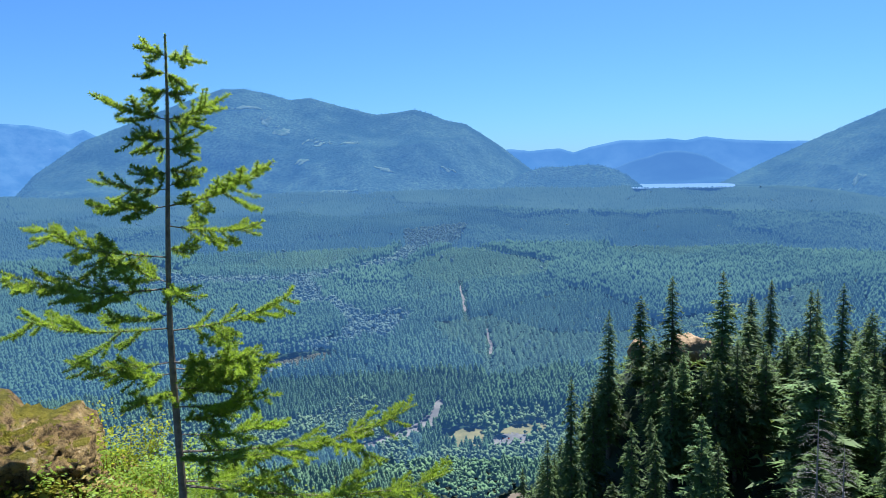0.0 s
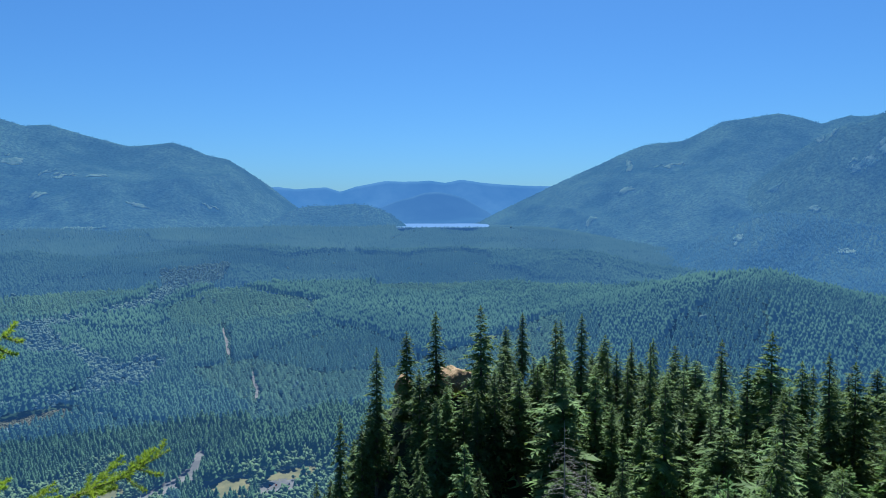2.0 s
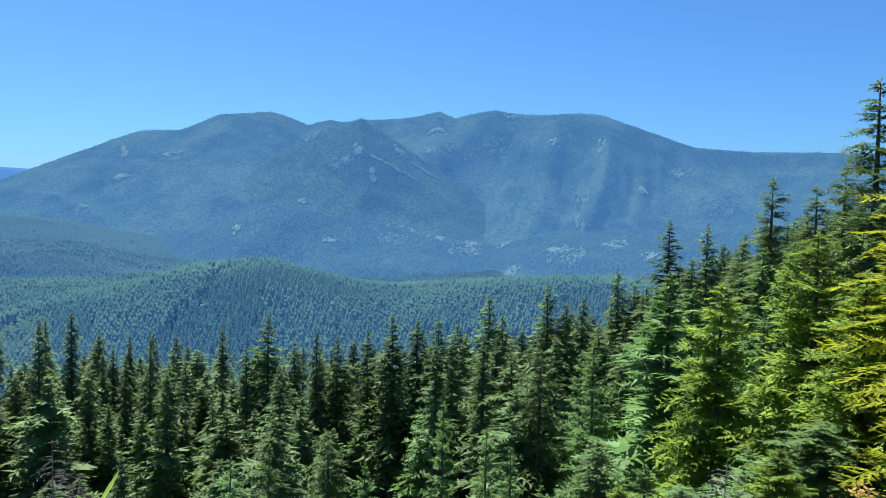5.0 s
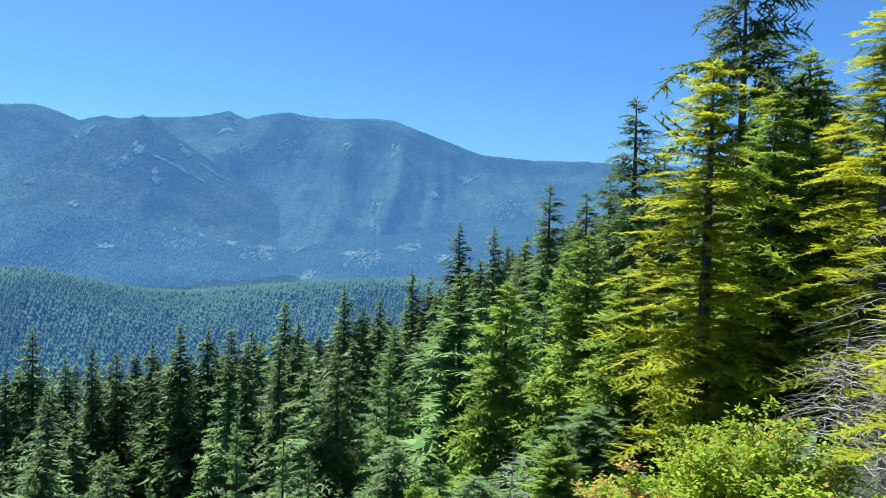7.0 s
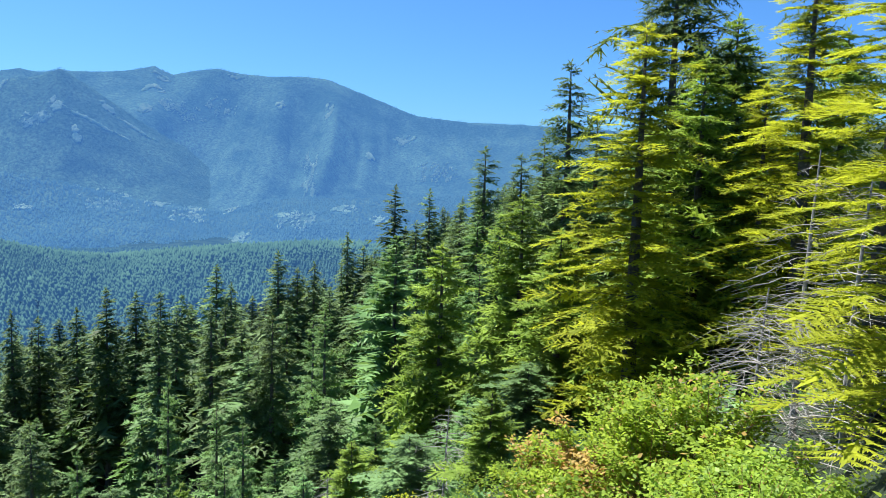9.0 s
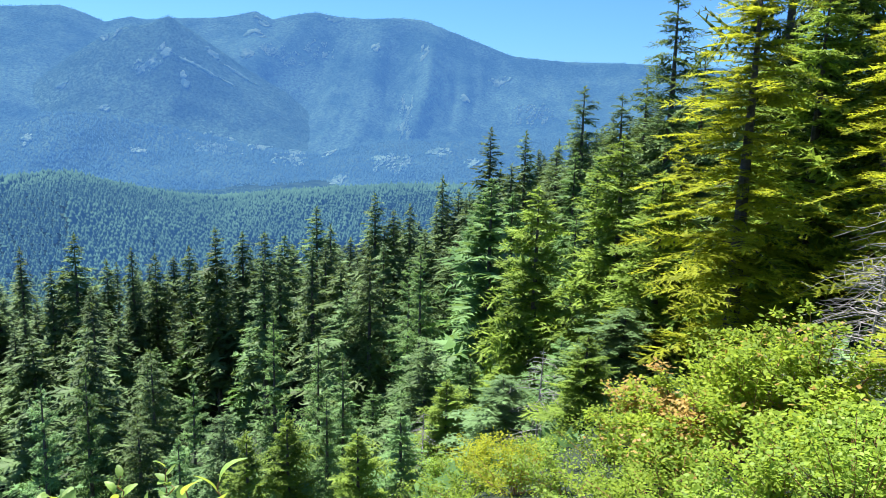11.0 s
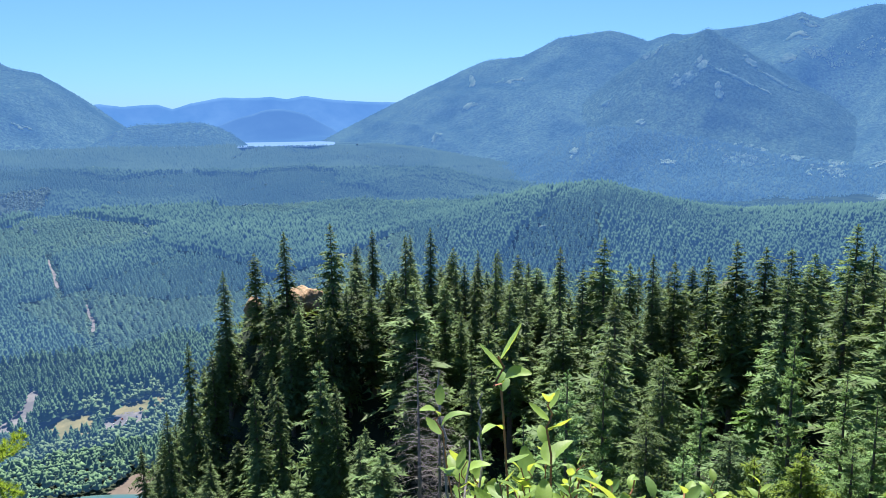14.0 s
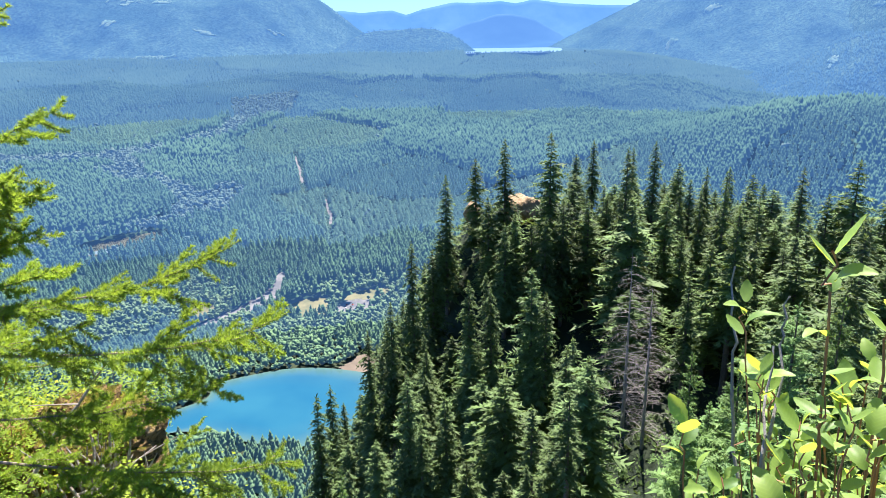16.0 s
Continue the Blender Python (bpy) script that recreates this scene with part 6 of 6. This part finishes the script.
rng = np.random.RandomState(12)
FIR_R = 3.3
foot, top = aim(21.3, -38.0, FIR_R), aim(20.27, 10.5, FIR_R)
fir = new("young_fir")
fir.matrix_basis = Matrix.Translation(foot)
trunk = Soup()
hs = np.linspace(0, 1, 14)
axis = foot + (top - foot) * hs[:, None] + np.stack([0.02 * np.sin(hs * 7), 0.015 * np.sin(hs * 5 + 1), 0 * hs], -1) * np.sin(hs * 3.14)[:, None]
trunk.tube(axis - foot, 0.020 * (1 - hs) ** 0.85 + 0.004, 9)
trunk.build("trunk", MAT["limb"], fir, "slender grey-brown trunk")
leader = Soup()
shoot(leader, axis[-4:] - foot, rng, 1400, 0.018)
leader.build("leader_needles", MAT["needle"], fir, "needles of the leading shoot")


def on_trunk(z):
    h = (z - foot[2]) / (top[2] - foot[2])
    return np.array([np.interp(h, hs, axis[:, j]) for j in range(3)])


# where each bough leaves the trunk (height angle) and where its tip is (heading, height angle)
BOUGHS = [
    (8.97, 21.47, 9.5), (8.97, 18.56, 9.15), (7.78, 21.44, 7.94), (7.78, 19.43, 7.41), (6.59, 21.14, 6.37), (6.39, 19.72, 6.4), (4.49, 24.62, 6.0), (4.49, 16.85, 6.01),
    (4.37, 19.1, 4.67), (3.15, 22.82, 3.34), (3.15, 18.78, 3.15), (2.45, 22.3, 2.46), (2.33, 18.81, 2.61), (0.68, 22.22, 0.58), (0.89, 19.1, 0.66), (-0.56, 24.68, 0.05),
    (-1.81, 25.68, -1.45), (-1.81, 13.77, 1.23), (-0.36, 18.49, 0.86), (-3.27, 14.37, -3.28), (-4.95, 18.96, -4.61), (-5.58, 29.62, -2.87), (-7.46, 25.32, -4.69),
    (-7.88, 31.65, -5.83), (-10.8, 30.86, -8.97), (-11.0, 12.03, -8.82), (-13.28, 27.79, -12.46), (-13.28, 14.34, -12.58), (-14.1, 25.84, -13.5), (-16.54, 14.06, -15.99),
    (-19.73, 2.47, -17.93), (-22.07, -0.89, -22.68), (-16.54, 18.79, -13.48),
    (-18.5, 13.5, -18.3), (-20.0, 15.0, -20.3), (-15.2, 15.4, -14.6), (-21.8, 12.4, -21.6), (-23.0, 16.0, -23.5), (-17.5, 16.4, -17.0),
]
for up, turn, tip_up in BOUGHS:
    start = on_trunk(aim(20.5, up, FIR_R)[2])
    reach = abs(turn - 20.5)
    tip = aim(turn, tip_up, FIR_R + rng.uniform(-0.3, 0.3) * min(1, reach / 6) - 0.01 * reach)
    fir_branch(fir, start - foot, tip - foot, rng, 0.05 + 0.02 * (up < 0))
# lower boughs and those towards and away from the viewpoint
for k in range(6):
    z = EYE + rng.uniform(-2.15, -0.1)
    a = rng.uniform(0, 6.28)
    h = (top[2] - z) / (top[2] - foot[2])
    L = (0.18 + 0.85 * h) * rng.uniform(0.55, 0.95)
    if math.sin(a) < -0.5:
        L *= 0.6
    start = on_trunk(z)
    fir_branch(fir, start - foot, start - foot + np.array([math.cos(a) * L, math.sin(a) * L, L * rng.uniform(-0.1, 0.22)]), rng, 0.06)
for z, tx, ty, tz in [(-1.75, 0.02, 3.15, -1.98), (-1.9, -0.35, 3.0, -2.02), (-1.6, -0.25, 3.2, -1.62)]:
    start = on_trunk(EYE + z)
    fir_branch(fir, start - foot, np.array([tx, ty, EYE + tz]) - foot, rng, 0.05)
tagged(fir, "young fir with open green boughs on the ledge edge", "fir tree")


# ---- the alder sapling at the edge of the ledge ----
def leaf_mesh(seed, curl):
    """A toothed oval leaf, creased along its midrib and cupped between its veins."""
    rng = np.random.RandomState(seed)
    rows, v, f = 11, [], []
    for i in range(rows):
        s = i / (rows - 1)
        w = 0.275 * math.sin(math.pi * min(s * 0.93 + 0.04, 1)) ** 0.75 * (1 - 0.15 * s)
        tooth = 1.0 + (0.09 if i % 2 else -0.05)
        z = curl * (s - 0.3) ** 2 * -0.9
        rib = 0.005 * (-1 if i % 2 else 1)
        for x in (-1, -0.5, 0, 0.5, 1):
            v.append((x * w * (tooth if abs(x) == 1 else 1), s, z + abs(x) * w * 0.28 + (rib if abs(x) == 0.5 else 0) + rng.normal(0, 0.004)))
    for i in range(rows - 1):
        for j in range(4):
            a = i * 5 + j
            f += [(a, a + 1, a + 6), (a, a + 6, a + 5)]
    return np.array(v), np.array(f)


LEAF_SHAPES = [leaf_mesh(1, 0.4), leaf_mesh(2, 0.8), leaf_mesh(3, -0.2)]
leaf_data = []
alder = new("alder_sapling")
root = np.array([0.60, 0.90, EYE - 2.0])
alder.matrix_basis = Matrix.Translation(root)
rng = np.random.RandomState(8)


def add_leaf(place, way, normal, size):
    k = rng.randint(3)
    if len(leaf_data) <= k or leaf_data[k] is None:
        while len(leaf_data) <= k:
            leaf_data.append(None)
        ob = mesh_object("leaf", *LEAF_SHAPES[k], MAT["alder"], alder, smooth=True)
        leaf_data[k] = ob.data
    else:
        ob = new("leaf", leaf_data[k])
        ob.parent = alder
    y = Vector(way).normalized()
    z = (Vector(normal) - y * y.dot(Vector(normal))).normalized()
    x = y.cross(z)
    m = Matrix((x, y, z)).transposed().to_4x4()
    ob.matrix_basis = Matrix.Translation(Vector(place)) @ m @ Matrix.Diagonal((size, size, size, 1))


def alder_stem(points, thick, mat="twig", name="stem"):
    s = Soup()
    pts = np.array(points)
    n = len(pts)
    u = np.linspace(0, n - 1, n * 4)
    line = np.stack([np.interp(u, range(n), pts[:, j]) for j in range(3)], -1)
    line += rng.normal(0, 0.0025, line.shape)
    s.tube(line, np.linspace(thick, thick * 0.45, len(line)), 6)
    s.build(name, MAT[mat], alder)


# leaf tufts at the stem ends: place from the first viewpoint, leaves, leaf length
TUFTS = [
    (0.487, 1.01, -0.425, 7, 0.046), (0.45, 1.07, -0.485, 5, 0.036), (0.385, 1.05, -0.59, 7, 0.040), (0.49, 1.09, -0.57, 7, 0.042), (0.53, 0.99, -0.47, 5, 0.046),
    (0.52, 1.01, -0.55, 7, 0.046), (0.50, 1.04, -0.60, 7, 0.045), (0.49, 0.95, -0.56, 6, 0.046), (0.43, 0.97, -0.64, 6, 0.045), (0.52, 0.88, -0.53, 5, 0.056),
    (0.59, 0.89, -0.555, 4, 0.036), (0.64, 0.79, -0.535, 4, 0.036), (0.665, 0.77, -0.53, 3, 0.032), (0.57, 0.80, -0.57, 4, 0.046), (0.56, 1.03, -0.54, 6, 0.040),
    (0.47, 1.02, -0.63, 7, 0.046), (0.55, 0.95, -0.63, 7, 0.05), (0.45, 0.90, -0.66, 6, 0.05), (0.60, 0.92, -0.68, 7, 0.05),
]
lower = np.random.RandomState(21)
more = []
for _ in range(110):
    x, y = lower.uniform(0.40, 0.76), lower.uniform(0.80, 1.16)
    more.append((x, y, -0.198 - 0.455 * math.hypot(x - 0.14, y - 0.36) - max(0.46 - x, 0) * 0.9 - lower.uniform(0.0, 0.16), 6, lower.uniform(0.034, 0.048)))
for k, (x, y, z, n, size) in enumerate(TUFTS + more):
    tip = np.array([x - 0.005, y - 0.09, EYE + z - 0.058]) - root
    base = np.array([0.02 * math.cos(k), 0.02 * math.sin(k), 0.0])
    bend = base * 0.35 + tip * 0.65 + np.array([0.03 * math.sin(k * 2.1), 0.03 * math.cos(k * 1.7), -0.05])
    alder_stem([base, base * 0.5 + bend * 0.5, bend, tip - [0, 0, 0.035], tip], 0.0022 if k % 4 == 0 else 0.0014)
    big = k < len(TUFTS)
    for i in range(n + (5 if big else 6)):
        up = i < n
        a = i * 2.4 + k
        drop = 0.009 * i if up else 0.012 * (i - 2)
        p = tip - np.array([0, 0, drop]) * (1.2 if up else 2.2) + (bend - tip) * 0.05 * max(i - 3, 0)
        lift = 1.1 - 0.16 * i if up else rng.uniform(-0.5, 0.2)
        way = (math.cos(a), math.sin(a), lift)
        add_leaf(p, way, (-math.cos(a) * 0.5 + rng.normal(0, 0.3), -math.sin(a) * 0.5 + rng.normal(0, 0.3), 1.0), (0.85 if big else 0.54) * size * rng.uniform(0.6, 1.15))
for pts in ([(0.42, 0.98, -0.9), (0.445, 1.02, -0.64), (0.49, 1.08, -0.55)], [(0.46, 1.02, -0.95), (0.47, 1.04, -0.68), (0.52, 1.10, -0.56), (0.53, 1.11, -0.51)],
            [(0.50, 1.12, -0.75), (0.50, 1.15, -0.60), (0.51, 1.18, -0.50)]):
    alder_stem([np.array([a - 0.005, b - 0.09, EYE + c - 0.047]) - root for a, b, c in pts], 0.0022, "deadwood", "bare_stem")
tagged(alder, "leafy alder sapling with toothed green leaves and reddish twigs", "sapling")


# ---- parked cars beside the lake road ----
def car(place, turn, paint, label):
    """A small parked car on an Empty: body, cabin and four wheels."""
    ob = new("car")
    bm = bmesh.new()
    bmesh.ops.create_cube(bm, size=1.0)
    for v in bm.verts:
        v.co = Vector((v.co.x * 1.75, v.co.y * 4.3, v.co.z * 0.62 + 0.72))
    bmesh.ops.bevel(bm, geom=bm.edges[:], offset=0.14, segments=2, affect="EDGES")
    me = bpy.data.meshes.new("body")
    bm.to_mesh(me)
    bm.free()
    me.materials.append(paint)
    new("body", me).parent = ob
    bm = bmesh.new()
    bmesh.ops.create_cube(bm, size=1.0)
    for v in bm.verts:
        k = 0.72 if v.co.z > 0 else 1.0
        v.co = Vector((v.co.x * 1.55 * (0.9 if v.co.z > 0 else 1), v.co.y * 2.4 * k - 0.2, v.co.z * 0.55 + 1.27))
    bmesh.ops.bevel(bm, geom=bm.edges[:], offset=0.06, segments=1, affect="EDGES")
    me = bpy.data.meshes.new("cabin")
    bm.to_mesh(me)
    bm.free()
    me.materials.append(MAT["glass"])
    new("cabin", me).parent = ob
    for sx in (-0.8, 0.8):
        for sy in (-1.35, 1.35):
            s = Soup()
            s.tube([(sx - 0.1, sy, 0.33), (sx + 0.1, sy, 0.33)], [0.33, 0.33], 10)
            s.build("wheel", MAT["tyre"], ob)
    ob.matrix_basis = Matrix.Translation(place) @ Matrix.Rotation(turn, 4, "Z")
    return tagged(ob, label, "car", "cars parked by the lake")


def paint(name, colour, rough=0.3):
    m, nodes, links, bsdf = material(name)
    bsdf.inputs["Base Color"].default_value = (*colour, 1)
    bsdf.inputs["Roughness"].default_value = rough
    return m


MAT["glass"], MAT["tyre"] = paint("dark_car_glass", (0.02, 0.025, 0.03), 0.1), paint("tyre_rubber", (0.02, 0.02, 0.02), 0.8)
PAINTS = [(paint("white_paint", (0.75, 0.75, 0.75)), "white"), (paint("silver_paint", (0.42, 0.44, 0.46)), "silver"), (paint("dark_paint", (0.05, 0.06, 0.08)), "dark grey"),
          (paint("red_paint", (0.40, 0.05, 0.04)), "red"), (paint("blue_paint", (0.06, 0.14, 0.32)), "blue")]
rng = np.random.RandomState(77)
for k in range(16):
    t, r = -4.3 - 0.16 * k + rng.uniform(-0.02, 0.02), 916 + (k % 3) * 8
    x, y = polar(t, r)
    mat, word = PAINTS[rng.randint(5)]
    car((x, y, float(ground(x, y)) + 0.5), radians(t + 8 + rng.uniform(-4, 4)), mat, word + " car parked on the gravel among trees")
